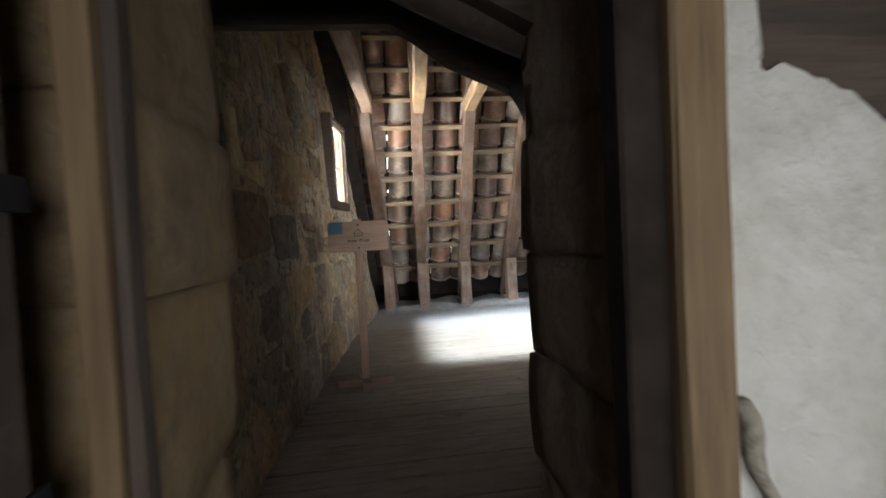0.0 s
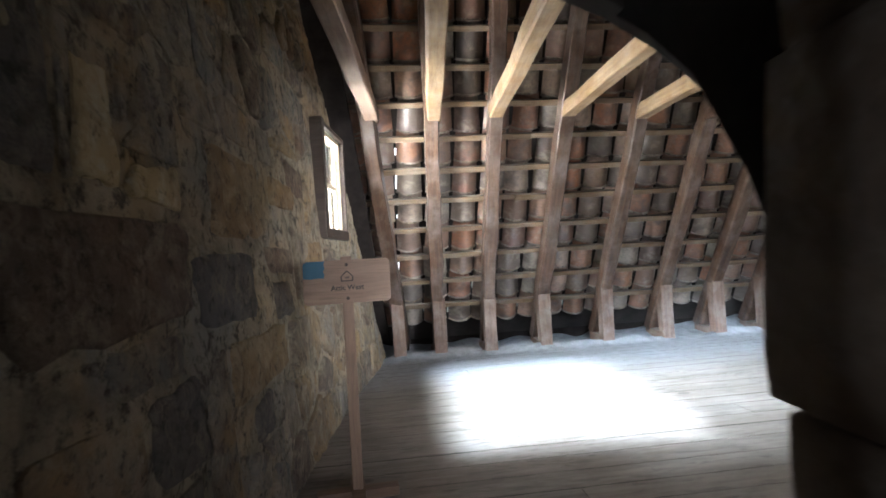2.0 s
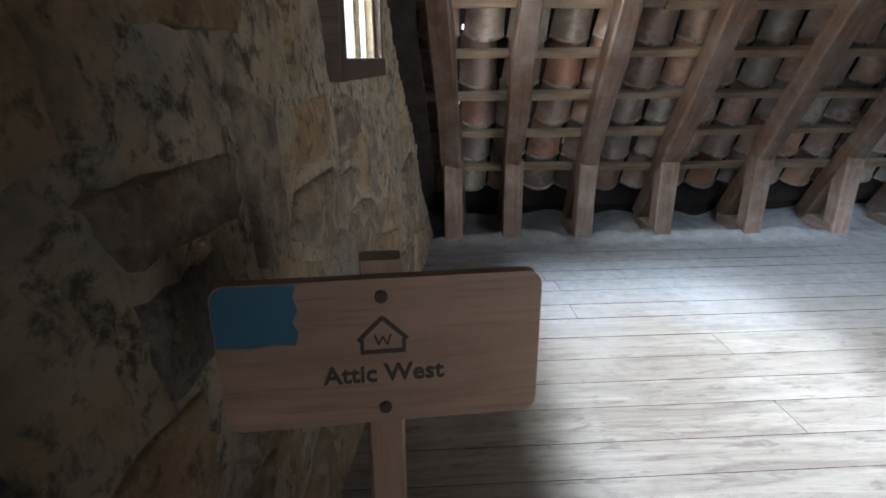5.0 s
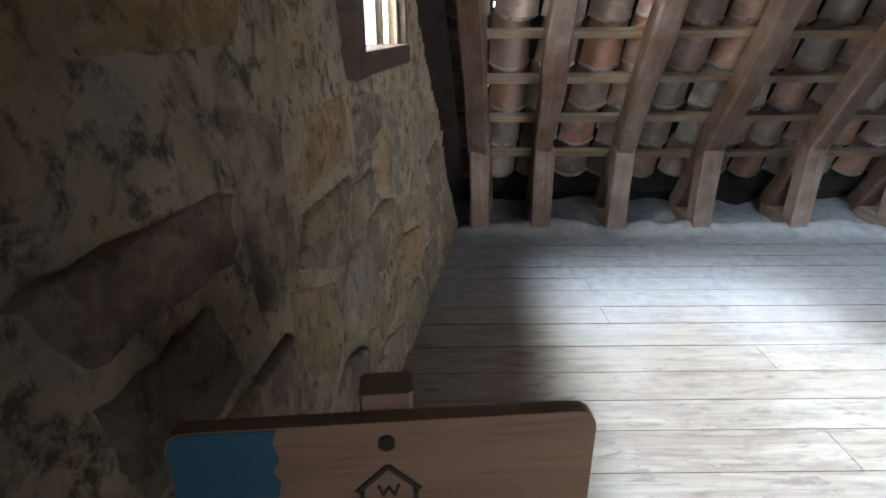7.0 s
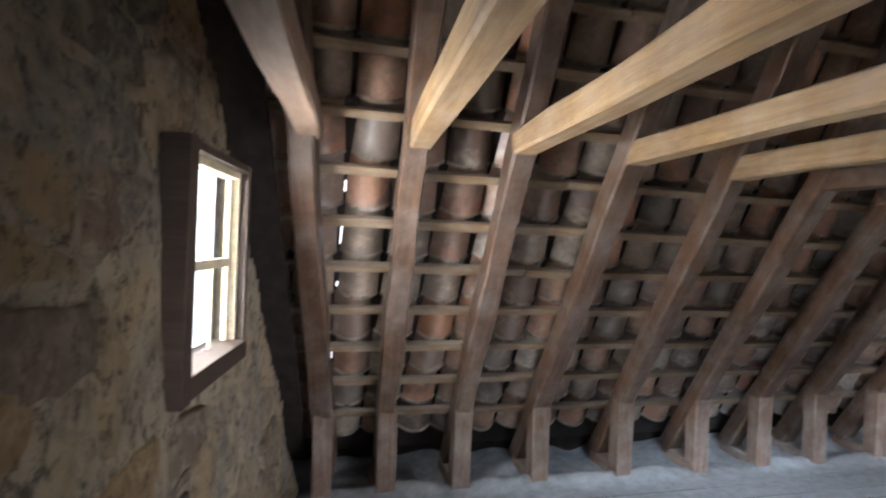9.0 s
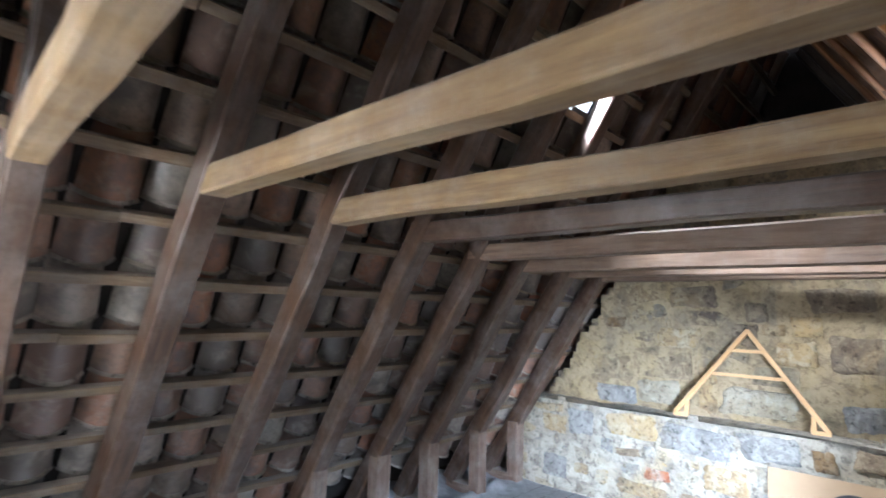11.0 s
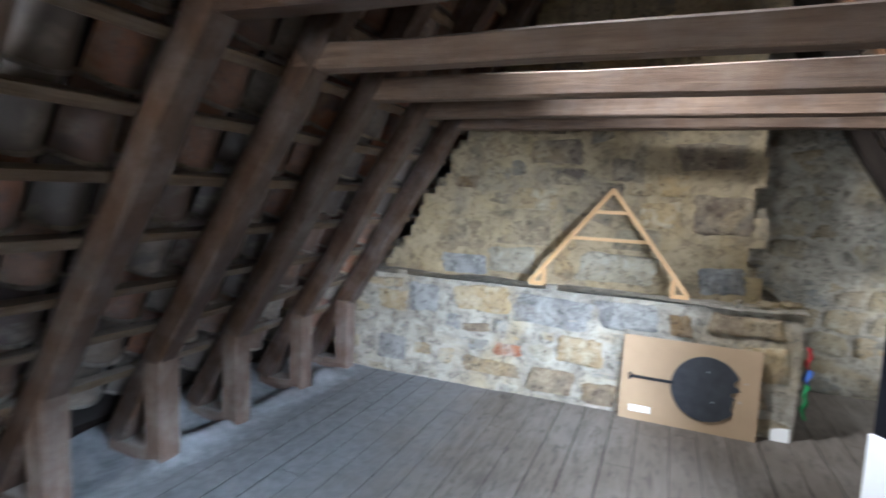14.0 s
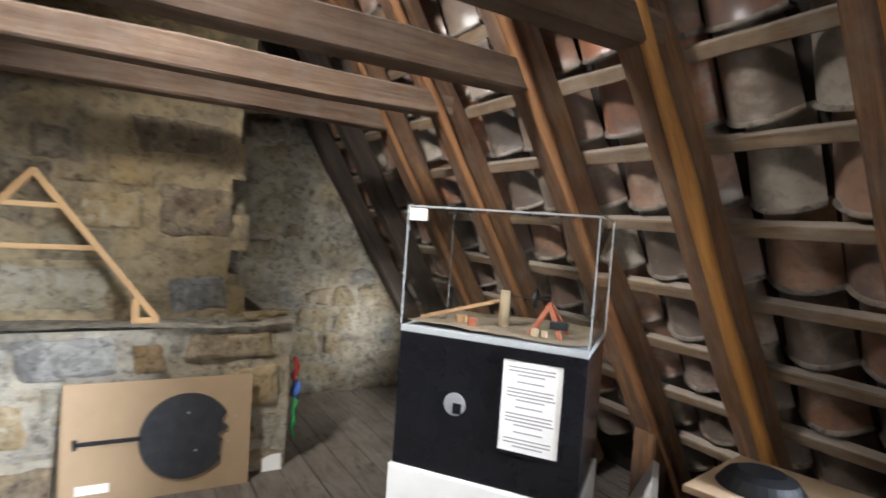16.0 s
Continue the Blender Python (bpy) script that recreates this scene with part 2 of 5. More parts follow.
M_STONE_L = stone_material("pale_stone", [(0.37, 0.32, 0.22), (0.42, 0.35, 0.22), (0.30, 0.30, 0.27), (0.24, 0.25, 0.25), (0.40, 0.30, 0.165), (0.33, 0.29, 0.20)], (0.20, 0.17, 0.12), E_MARKS, 0.4, (0.44, 0.40, 0.31))
M_STONE_D = stone_material("brown_sandstone", [(0.145, 0.10, 0.066), (0.12, 0.085, 0.06), (0.13, 0.09, 0.062)], (0.085, 0.062, 0.045), ((0.15, 0.095, 0.052), (0.09, 0.075, 0.062), (0.045, 0.036, 0.03)), 0.5, (0.20, 0.155, 0.105))
M_STONE_O = stone_material("ochre_sandstone", [(0.235, 0.155, 0.075), (0.20, 0.13, 0.06)], (0.13, 0.085, 0.045), W_MARKS, 0.35, (0.30, 0.235, 0.145))
M_STONE_K = stone_material("dark_whinstone", [(0.10, 0.10, 0.098), (0.115, 0.098, 0.08)], (0.062, 0.056, 0.05), ((0.11, 0.08, 0.05), (0.085, 0.085, 0.085), (0.025, 0.023, 0.022)), 0.6, (0.19, 0.155, 0.115))
M_STONE_B = stone_material("blue_grey_stone", [(0.22, 0.215, 0.205), (0.27, 0.262, 0.245)], (0.15, 0.145, 0.135), ((0.34, 0.28, 0.17), (0.30, 0.30, 0.30), (0.11, 0.10, 0.09)), 0.45, (0.40, 0.39, 0.35))
M_STONE_Y = stone_material("yellow_sandstone", [(0.44, 0.33, 0.17), (0.40, 0.31, 0.19)], (0.28, 0.20, 0.10), E_MARKS, 0.4, (0.48, 0.42, 0.30))
M_STONE_N = stone_material("brown_stone", [(0.25, 0.185, 0.115), (0.19, 0.15, 0.11)], (0.13, 0.095, 0.065), E_MARKS, 0.5, (0.36, 0.30, 0.20))
# Near black: dirt in floor joints, painted shade behind eaves and beside gable.
M_SHADE_DIRT = plain("shade_and_dirt", (0.028, 0.022, 0.019), 0.95, vary=0.5, scale=8)
M_SHADE_DIRT.node_tree.nodes["Principled BSDF"].inputs["Specular IOR Level"].default_value = 0.06
M_JAMB = stone_material("jamb_stone", [(0.274, 0.190, 0.095), (0.228, 0.160, 0.087), (0.304, 0.216, 0.117)], (0.167, 0.122, 0.076), ((0.319, 0.213, 0.099), (0.167, 0.152, 0.129), (0.076, 0.068, 0.064)), 0.5, (0.274, 0.213, 0.137), 0.25)
M_PIER = stone_material("pier_stone", [(0.30, 0.225, 0.16), (0.25, 0.185, 0.135), (0.34, 0.26, 0.185)], (0.19, 0.145, 0.11), ((0.33, 0.235, 0.15), (0.24, 0.20, 0.17), (0.13, 0.10, 0.08)), 0.3, (0.36, 0.30, 0.24), 0.3)
M_REDSTONE = stone_material("red_stone", [(0.33, 0.13, 0.065), (0.30, 0.12, 0.06)], (0.20, 0.09, 0.05), E_MARKS, 0.1)


def mortar_material(name, light, dark, marks, amount=0.6, pit_shade=0.75):
    n = Nodes(name, 0.95)
    vec = n.mapped((1, 1, 1), True)
    a = n.noise(vec, 5.2, 9, 0.66, 0.5)
    b = n.noise(vec, 17, 9, 0.74, 0.3)
    c = n.noise(vec, 80, 5, 0.7)
    col = n.ramp(a, [(0.32, dark), (0.50, light), (0.72, tuple(min(0.8, v * 1.3) for v in light))])
    col = weathered(n, col, vec, *marks, amount)
    # Pit shade in the colour: hollows of the same bump noise darken.
    col = n.mix(n.ramp(b, [(0.38, (pit_shade,) * 3), (0.50, (0, 0, 0))]), col, tuple(v * 0.4 for v in dark))
    n.bump(a, 0.9, 0.05)
    n.bump(b, 1.0, 0.026)
    n.bump(c, 0.7, 0.007)
    return n.done(col)


M_MORTAR_W = mortar_material("lime_mortar", (0.265, 0.22, 0.155), (0.115, 0.09, 0.063), W_MARKS, 0.6, 0.92)
M_MORTAR_E = mortar_material("white_lime_mortar", (0.41, 0.375, 0.305), (0.24, 0.22, 0.18), E_MARKS, 0.45)
M_MORTAR_U = mortar_material("grey_lime_mortar", (0.38, 0.30, 0.18), (0.19, 0.15, 0.095), E_MARKS, 0.6, 0.5)
P_MARKS = ((0.60, 0.56, 0.46), (0.66, 0.65, 0.61), (0.50, 0.47, 0.40))
M_PLASTER = mortar_material("white_plaster", (0.70, 0.68, 0.62), (0.60, 0.58, 0.52), P_MARKS, 0.4, 0.12)


def tile_material(name, island):
    n = Nodes(name, 0.36)
    n.b.inputs["Specular IOR Level"].default_value = 0.6
    base = n.ramp(n.random(island), [(0.0, (0.075, 0.062, 0.052)), (0.15, (0.20, 0.15, 0.11)), (0.3, (0.30, 0.115, 0.05)),
                                     (0.45, (0.13, 0.115, 0.10)), (0.6, (0.27, 0.12, 0.06)), (0.75, (0.30, 0.26, 0.21)), (0.88, (0.10, 0.075, 0.06)), (1.0, (0.24, 0.12, 0.075))])
    vec = n.offset(n.mapped(), island)
    a = n.noise(vec, 7, 7, 0.65, 0.5)
    b = n.noise(vec, 30, 6, 0.7)
    col = n.mix(n.ramp(a, [(0.52, (0, 0, 0)), (0.66, (0.6, 0.6, 0.6))]), base, (0.32, 0.275, 0.22))
    col = n.mix(n.ramp(n.noise(vec, 4.3, 6, 0.6), [(0.36, (0.8, 0.8, 0.8)), (0.50, (0, 0, 0))]), col, (0.085, 0.065, 0.055))
    col = n.mix(n.ramp(b, [(0.36, (0.5, 0.5, 0.5)), (0.5, (0, 0, 0))]), col, (0.11, 0.085, 0.07))
    n.bump(a, 0.3, 0.008)
    n.bump(b, 0.4, 0.003)
    return n.done(col)


M_TILE = tile_material("roof_tile", False)
M_TILE_FAR = tile_material("roof_tile_far", True)
# Near black, so shade in the tile gaps is held by the colour.
M_ROOF_SHADE = plain("tile_backs", (0.035, 0.028, 0.024), 0.95, vary=0.5, scale=6)
M_BLACK = plain("black_board", (0.009, 0.009, 0.011), 0.16, vary=0.2)
M_WHITE = plain("white_board", (0.74, 0.735, 0.71), 0.5, vary=0.05)
M_PAPER = plain("paper", (0.78, 0.78, 0.75), 0.7, vary=0.04)
M_PRINT = plain("print", (0.34, 0.33, 0.33), 0.8, vary=0.1)
M_CARD = plain("brown_cardboard", (0.36, 0.255, 0.155), 0.8, vary=0.10, scale=5)
M_IRON = plain("sooty_iron", (0.022, 0.023, 0.027), 0.55, 0.4, vary=0.5, scale=18)
M_PAN = plain("pan_iron", (0.045, 0.047, 0.053), 0.45, 0.2, vary=0.35, scale=14)
M_INK = plain("burnt_lettering", (0.022, 0.015, 0.011), 0.7, vary=0.2)
M_BLUE = plain("blue_paint", (0.024, 0.070, 0.105), 0.6, vary=0.2)
M_SCREW = plain("screw", (0.05, 0.035, 0.028), 0.5, 0.6)
M_SAND = plain("model_ground", (0.19, 0.15, 0.10), 0.95, vary=0.45, scale=14)
M_MODEL_WOOD = plain("model_wood", (0.32, 0.19, 0.095), 0.7, vary=0.3)
M_MODEL_RED = plain("model_red_wood", (0.30, 0.09, 0.045), 0.6, vary=0.3)
M_MODEL_POST = plain("model_pale_wood", (0.34, 0.26, 0.165), 0.7, vary=0.2)
M_RED = plain("red_cloth", (0.42, 0.035, 0.035), 0.8)
M_BLUECLOTH = plain("blue_cloth", (0.06, 0.13, 0.42), 0.8)
M_GREEN = plain("green_cloth", (0.05, 0.30, 0.10), 0.8)
M_GREYDISC = plain("grey_disc", (0.26, 0.26, 0.27), 0.5, vary=0.15)


def glass_material(name, tint=(1, 1, 1), rough=0.02):
    n = Nodes(name, rough)
    n.b.inputs["Transmission Weight"].default_value = 1.0
    n.b.inputs["IOR"].default_value = 1.16
    n.b.inputs["Specular IOR Level"].default_value = 0.5
    return n.done(tint)


M_ACRYLIC = glass_material("acrylic", (0.96, 0.98, 0.98), 0.01)
M_EDGE = plain("acrylic_edge", (0.36, 0.38, 0.385), 0.25, vary=0.05)
M_PANE = glass_material("window_glass", (1, 1, 1), 0.05)


# ---- mesh tools ----
def finish(name, bm, mat, parent=None, smooth=False):
    bmesh.ops.recalc_face_normals(bm, faces=bm.faces[:])
    data = bpy.data.meshes.new(name)
    bm.to_mesh(data)
    bm.free()
    if smooth:
        data.polygons.foreach_set("use_smooth", [True] * len(data.polygons))
    data.materials.append(mat)
    ob = new(name, data)
    if parent is not None:
        ob.parent = parent
    return ob


def part(name, bm, mat, parent, label="", smooth=False, at=None):
    ob = finish(name, bm, mat, parent, smooth)
    if at is not None:
        ob.matrix_local = at
    if label:
        ob["label"] = label
    return ob


def thing(name, at, label, category, group="", kind=""):
    ob = new(name)
    ob.matrix_world = at if isinstance(at, Matrix) else Matrix.Translation(at)
    return tagged(ob, label, category, group, kind)


def add_box(bm, x0, x1, y0, y1, z0, z1, bevel=0.0, m=None):
    b = bmesh.new()
    bmesh.ops.create_cube(b, size=1.0)
    for v in b.verts:
        v.co = Vector(((x0 + x1) / 2 + v.co.x * (x1 - x0), (y0 + y1) / 2 + v.co.y * (y1 - y0), (z0 + z1) / 2 + v.co.z * (z1 - z0)))
    if bevel:
        bmesh.ops.bevel(b, geom=b.edges[:], offset=bevel, segments=2, affect="EDGES", profile=0.6)
    if m is not None:
        bmesh.ops.transform(b, matrix=m, verts=b.verts[:])
    merge(bm, b)
    return bm


def merge(bm, b):
    index = {}
    for v in b.verts:
        index[v] = bm.verts.new(v.co)
    for f in b.faces:
        try:
            bm.faces.new([index[v] for v in f.verts])
        except ValueError:
            pass
    b.free()


def box(x0, x1, y0, y1, z0, z1, bevel=0.0, m=None):
    return add_box(bmesh.new(), x0, x1, y0, y1, z0, z1, bevel, m)


def add_cylinder(bm, r, z0, z1, n=20, m=None, r2=None):
    b = bmesh.new()
    bmesh.ops.create_cone(b, cap_ends=True, segments=n, radius1=r, radius2=r if r2 is None else r2, depth=z1 - z0)
    bmesh.ops.translate(b, vec=(0, 0, (z0 + z1) / 2), verts=b.verts[:])
    if m is not None:
        bmesh.ops.transform(b, matrix=m, verts=b.verts[:])
    merge(bm, b)
    return bm


def hewn(length, w, d, seed, wobble=0.006, bevel=0.012, step=0.35):
    """A hewn timber along local x from 0 to length, section w (y) by d (z), centred, with worn uneven edges."""
    rnd = random.Random(seed)
    n = max(2, int(length / step))
    bm = bmesh.new()
    rings = []
    for i in range(n + 1):
        x = length * i / n
        ring = []
        a, b = w / 2 + rnd.uniform(-wobble, wobble), d / 2 + rnd.uniform(-wobble, wobble)
        oy, oz = rnd.uniform(-wobble, wobble), rnd.uniform(-wobble, wobble)
        for sy, sz in ((-1, -1), (1, -1), (1, 1), (-1, 1)):
            c1, c2 = bevel * rnd.uniform(0.5, 1.5), bevel * rnd.uniform(0.5, 1.5)
            p = [(sy * (a - c1), sz * b), (sy * a, sz * (b - c2))]
            if (sy, sz) in ((1, -1), (-1, 1)):
                pass
            else:
                p.reverse()
            for y, z in p:
                ring.append(bm.verts.new((x, y + oy, z + oz)))
        rings.append(ring)
    for r0, r1 in zip(rings, rings[1:]):
        for k in range(8):
            bm.faces.new((r0[k], r0[(k + 1) % 8], r1[(k + 1) % 8], r1[k]))
    bm.faces.new(rings[0][::-1])
    bm.faces.new(rings[-1])
    return bm


def along(p, q, up=(0, 0, 1)):
    """A pose whose x axis runs from p to q and whose z axis leans to up."""
    x = (Vector(q) - Vector(p)).normalized()
    y = Vector(up).cross(x).normalized()
    z = x.cross(y)
    m = Matrix((x, y, z)).transposed().to_4x4()
    m.translation = p
    return m


def clip_polygon(poly, nx, ny, c):
    """Keeps the part of poly where nx*x + ny*y <= c."""
    out = []
    for i, (x0, y0) in enumerate(poly):
        x1, y1 = poly[(i + 1) % len(poly)]
        d0, d1 = nx * x0 + ny * y0 - c, nx * x1 + ny * y1 - c
        if d0 <= 0:
            out.append((x0, y0))
        if d0 * d1 < 0:
            k = d0 / (d0 - d1)
            out.append((x0 + k * (x1 - x0), y0 + k * (y1 - y0)))
    return out


def cells(seeds, u0, u1, v0, v1, gap, stretch=1.5):
    """Stone outlines: the cells nearest to each seed, drawn in by half a joint, with their corners cut."""
    pts = [(u / stretch, v) for u, v in seeds]
    out = []
    for i, (u, v) in enumerate(pts):
        poly = [(u0 / stretch, v0), (u1 / stretch, v0), (u1 / stretch, v1), (u0 / stretch, v1)]
        near = sorted(range(len(pts)), key=lambda k: (pts[k][0] - u) ** 2 + (pts[k][1] - v) ** 2)[1:22]
        for k in near:
            du, dv = pts[k][0] - u, pts[k][1] - v
            length = math.hypot(du, dv)
            if length < 1e-6:
                continue
            nu, nv = du / length, dv / length
            poly = clip_polygon(poly, nu, nv, nu * u + nv * v + length / 2 - gap / 2)
            if len(poly) < 3:
                break
        if len(poly) < 3:
            continue
        poly = [(a * stretch, b) for a, b in poly]
        smooth = []
        for k, (a0, b0) in enumerate(poly):
            a1, b1 = poly[(k + 1) % len(poly)]
            if math.hypot(a1 - a0, b1 - b0) < 0.03:
                smooth.append(((a0 + a1) / 2, (b0 + b1) / 2))
                continue
            smooth += [(a0 + 0.09 * (a1 - a0), b0 + 0.09 * (b1 - b0)), (a1 - 0.09 * (a1 - a0), b1 - 0.09 * (b1 - b0))]
        poly = []
        for k, (a0, b0) in enumerate(smooth):
            a1, b1 = smooth[(k + 1) % len(smooth)]
            n = max(1, min(4, int(math.hypot(a1 - a0, b1 - b0) / 0.05)))
            for q in range(n):
                a, b = a0 + (a1 - a0) * q / n, b0 + (b1 - b0) * q / n
                w = Vector((a * 11, b * 11, 3.3))
                poly.append((a + 0.012 * noise.noise(w), b + 0.012 * noise.noise(w + Vector((0, 0, 7)))))
        if len(poly) >= 4:
            out.append(poly)
    return out


def stone_mesh(poly, proud, rnd, rounding=0.18, place=None, back=0.03):
    """One stone: its outline sunk into the mortar, a worn rim and an uneven face."""
    cu, cv = sum(p[0] for p in poly) / len(poly), sum(p[1] for p in poly) / len(poly)
    bm = bmesh.new()
    rings = []
    wob = [rnd.uniform(0.90, 1.0) for _ in poly]
    for k, (shrink, h) in enumerate(((1.0, -back), (0.99, proud * 0.35), (1 - rounding, proud), (0.5, proud * 1.12))):
        ring = []
        for (a, b), w in zip(poly, wob):
            s = shrink * w
            hh = h + (rnd.uniform(-0.3, 0.3) * proud if k > 1 else 0)
            ring.append(bm.verts.new(place(cu + (a - cu) * s, cv + (b - cv) * s, hh)))
        rings.append(ring)
    for r0, r1 in zip(rings, rings[1:]):
        for i in range(len(poly)):
            j = (i + 1) % len(poly)
            bm.faces.new((r0[i], r0[j], r1[j], r1[i]))
    bm.faces.new(rings[-1])
    return bm


def clear_of(spec, u, v):
    return not any(u0 - 0.01 < u < u1 + 0.01 and v0 - 0.01 < v < v1 + 0.01 for u0, u1, v0, v1, _ in spec)


def rubble(parent, mat, seeds, rect, inside, place, seed, gap=0.03, proud=(0.006, 0.024), stretch=1.5, avoid=(), rounding=0.18):
    rnd = random.Random(seed)
    seeds = [p for p in seeds if clear_of(avoid, *p)]
    for poly in cells(seeds, *rect, gap, stretch):
        for a0, a1, b0, b1, _ in avoid:
            cu, cv = sum(p[0] for p in poly) / len(poly), sum(p[1] for p in poly) / len(poly)
            if max(p[0] for p in poly) < a0 - gap or min(p[0] for p in poly) > a1 + gap or max(p[1] for p in poly) < b0 - gap or min(p[1] for p in poly) > b1 + gap:
                continue
            sides = ((a0 - cu, 1, 0, a0 - gap), (cu - a1, -1, 0, -a1 - gap), (b0 - cv, 0, 1, b0 - gap), (cv - b1, 0, -1, -b1 - gap))
            _, nu, nv, c = max(sides)
            poly = clip_polygon(poly, nu, nv, c)
            if len(poly) < 4:
                break
        if len(poly) < 4:
            continue
        cu, cv = sum(p[0] for p in poly) / len(poly), sum(p[1] for p in poly) / len(poly)
        if not inside(cu, cv) or not all(inside(*p) for p in poly):
            poly = [(cu + (a - cu) * 0.8, cv + (b - cv) * 0.8) for a, b in poly]
            if not all(inside(*p) for p in poly):
                continue
        centre = Vector(place(cu, cv, 0))
        bm = stone_mesh(poly, rnd.uniform(*proud), rnd, rounding, lambda a, b, h: Vector(place(a, b, h)) - centre)
        ob = part("stone", bm, mat, parent, smooth=True)
        ob.location = centre - parent.location


def sheet(u0, u1, v0, v1, step, place, inside, rough, seed):
    """The mortar face of a wall: a fine uneven sheet."""
    nu, nv = max(1, round((u1 - u0) / step)), max(1, round((v1 - v0) / step))
    bm = bmesh.new()
    grid = {}
    for i in range(nu + 1):
        for j in range(nv + 1):
            u, v = u0 + (u1 - u0) * i / nu, v0 + (v1 - v0) * j / nv
            h = rough * (noise.noise(Vector((u * 2.3, v * 2.3, seed))) + 0.5 * noise.noise(Vector((u * 7, v * 7, seed + 5))) + 0.3 * noise.noise(Vector((u * 19, v * 19, seed))))
            grid[i, j] = (u, v, h)
    verts = {}
    for i in range(nu):
        for j in range(nv):
            u, v = u0 + (u1 - u0) * (i + 0.5) / nu, v0 + (v1 - v0) * (j + 0.5) / nv
            if not inside(u, v):
                continue
            face = []
            for key in ((i, j), (i + 1, j), (i + 1, j + 1), (i, j + 1)):
                if key not in verts:
                    verts[key] = bm.verts.new(place(*grid[key]))
                face.append(verts[key])
            bm.faces.new(face)
    return bm


def thicken(bm, offset):
    geom = bmesh.ops.extrude_face_region(bm, geom=bm.faces[:])
    moved = [e for e in geom["geom"] if isinstance(e, bmesh.types.BMVert)]
    bmesh.ops.translate(bm, vec=offset, verts=moved)
    return bm


# ---- plan ----
SLOPE = 1.6                                   # rise over run of both roof slopes
POST_Y, POST_H, RIDGE_Y = 7.0, 0.575, 4.68
SDIR = 1 / math.hypot(1, SLOPE)               # run per metre of slope
ZDIR = SLOPE * SDIR
SOUTH_Y = 2 * RIDGE_Y - POST_Y                # the south posts
RIGHT = [0.31, 0.835, 1.365, 2.0, 2.683, 3.355, 3.955, 4.515, 5.19, 5.80]
WIDTH = 0.13


def north(s, off=0.0):
    """y, z of a point s metres up the north slope from the post heads, off metres outwards."""
    return POST_Y - s * SDIR + off * ZDIR, POST_H + s * ZDIR + off * SDIR


def south(s, off=0.0):
    y, z = north(s, off)
    return 2 * RIDGE_Y - y, z


# ---- floor ----
floor = tagged(new("floor"), "worn grey-brown wooden floorboards with dust", "floor", kind="structure")
rnd = random.Random(3)
y = 0.0
row = 0
while y < 7.0:
    w = min(rnd.choice((0.155, 0.17, 0.185, 0.2)), 7.02 - y)
    x = -0.62
    first = True
    while x < 7.3:
        x1 = min(7.35, x + (rnd.uniform(1.5, 3.8) if first else rnd.uniform(3.0, 4.6)))
        first = False
        ob = part("floorboard", box(0, x1 - x - 0.002, 0, w - rnd.choice((0.003, 0.0035, 0.006)), -0.03, 0.0), M_FLOOR, floor)
        ob.data.materials.append(M_SHADE_DIRT)
        for face in ob.data.polygons:
            face.material_index = 0 if face.normal.z > 0.5 else 1
        ob.location = (x, y, 0)
        x = x1
    y += w
    row += 1
part("subfloor", box(-1.2, 7.6, -0.8, 8.0, -0.12, -0.012), M_SHADE_DIRT, floor, "dark boards under the floor")

# dusty strip behind and between the posts
def dust_height(x, y):
    """Drifts heaped between the posts, falling away behind them."""
    heap = 0.5 + 0.9 * noise.noise(Vector((x * 2.1, 0.4, 2.0))) + 0.5 * noise.noise(Vector((x * 6.0, y * 3, 5.0)))
    ridge = math.exp(-((y - 7.06) / 0.075) ** 2) * max(0.1, heap) * 0.085
    back = max(0.0, y - 7.22) * 0.25 * max(0.0, 0.7 + noise.noise(Vector((x * 3.0, y * 3, 9.0))))
    lip = min(1.0, max(0.0, (y - 6.80) / 0.12))
    return 0.004 * lip - 0.006 * (1 - lip) + ridge + back


dust = finish("eaves_dust", sheet(0.02, 5.86, 6.78, 7.6, 0.03, lambda u, v, h: (u, v, dust_height(u, v) + h), lambda u, v: True, 0.006, 4), M_DUST, smooth=True)
tagged(dust, "thick pale grey dust along the eaves", "dust", kind="stuff")

# ---- roof trusses ----
M_SOUTH = wood("south_rafter_wood", [(0.25, (0.046, 0.026, 0.016)), (0.5, (0.135, 0.069, 0.034)), (0.75, (0.285, 0.150, 0.056))], dust=0.2)
M_GREYWOOD = wood("grey_collar_wood", [(0.25, (0.075, 0.046, 0.030)), (0.5, (0.158, 0.103, 0.068)), (0.75, (0.245, 0.168, 0.115))], dust=0.18)


M_SAP = wood("sapwood_edge", [(0.25, (0.22, 0.095, 0.028)), (0.5, (0.42, 0.20, 0.055)), (0.75, (0.56, 0.30, 0.085))], rough=0.5)


M_SAP_OLD = wood("old_sapwood_edge", [(0.25, (0.11, 0.05, 0.024)), (0.5, (0.23, 0.11, 0.048)), (0.75, (0.33, 0.17, 0.07))], rough=0.55)


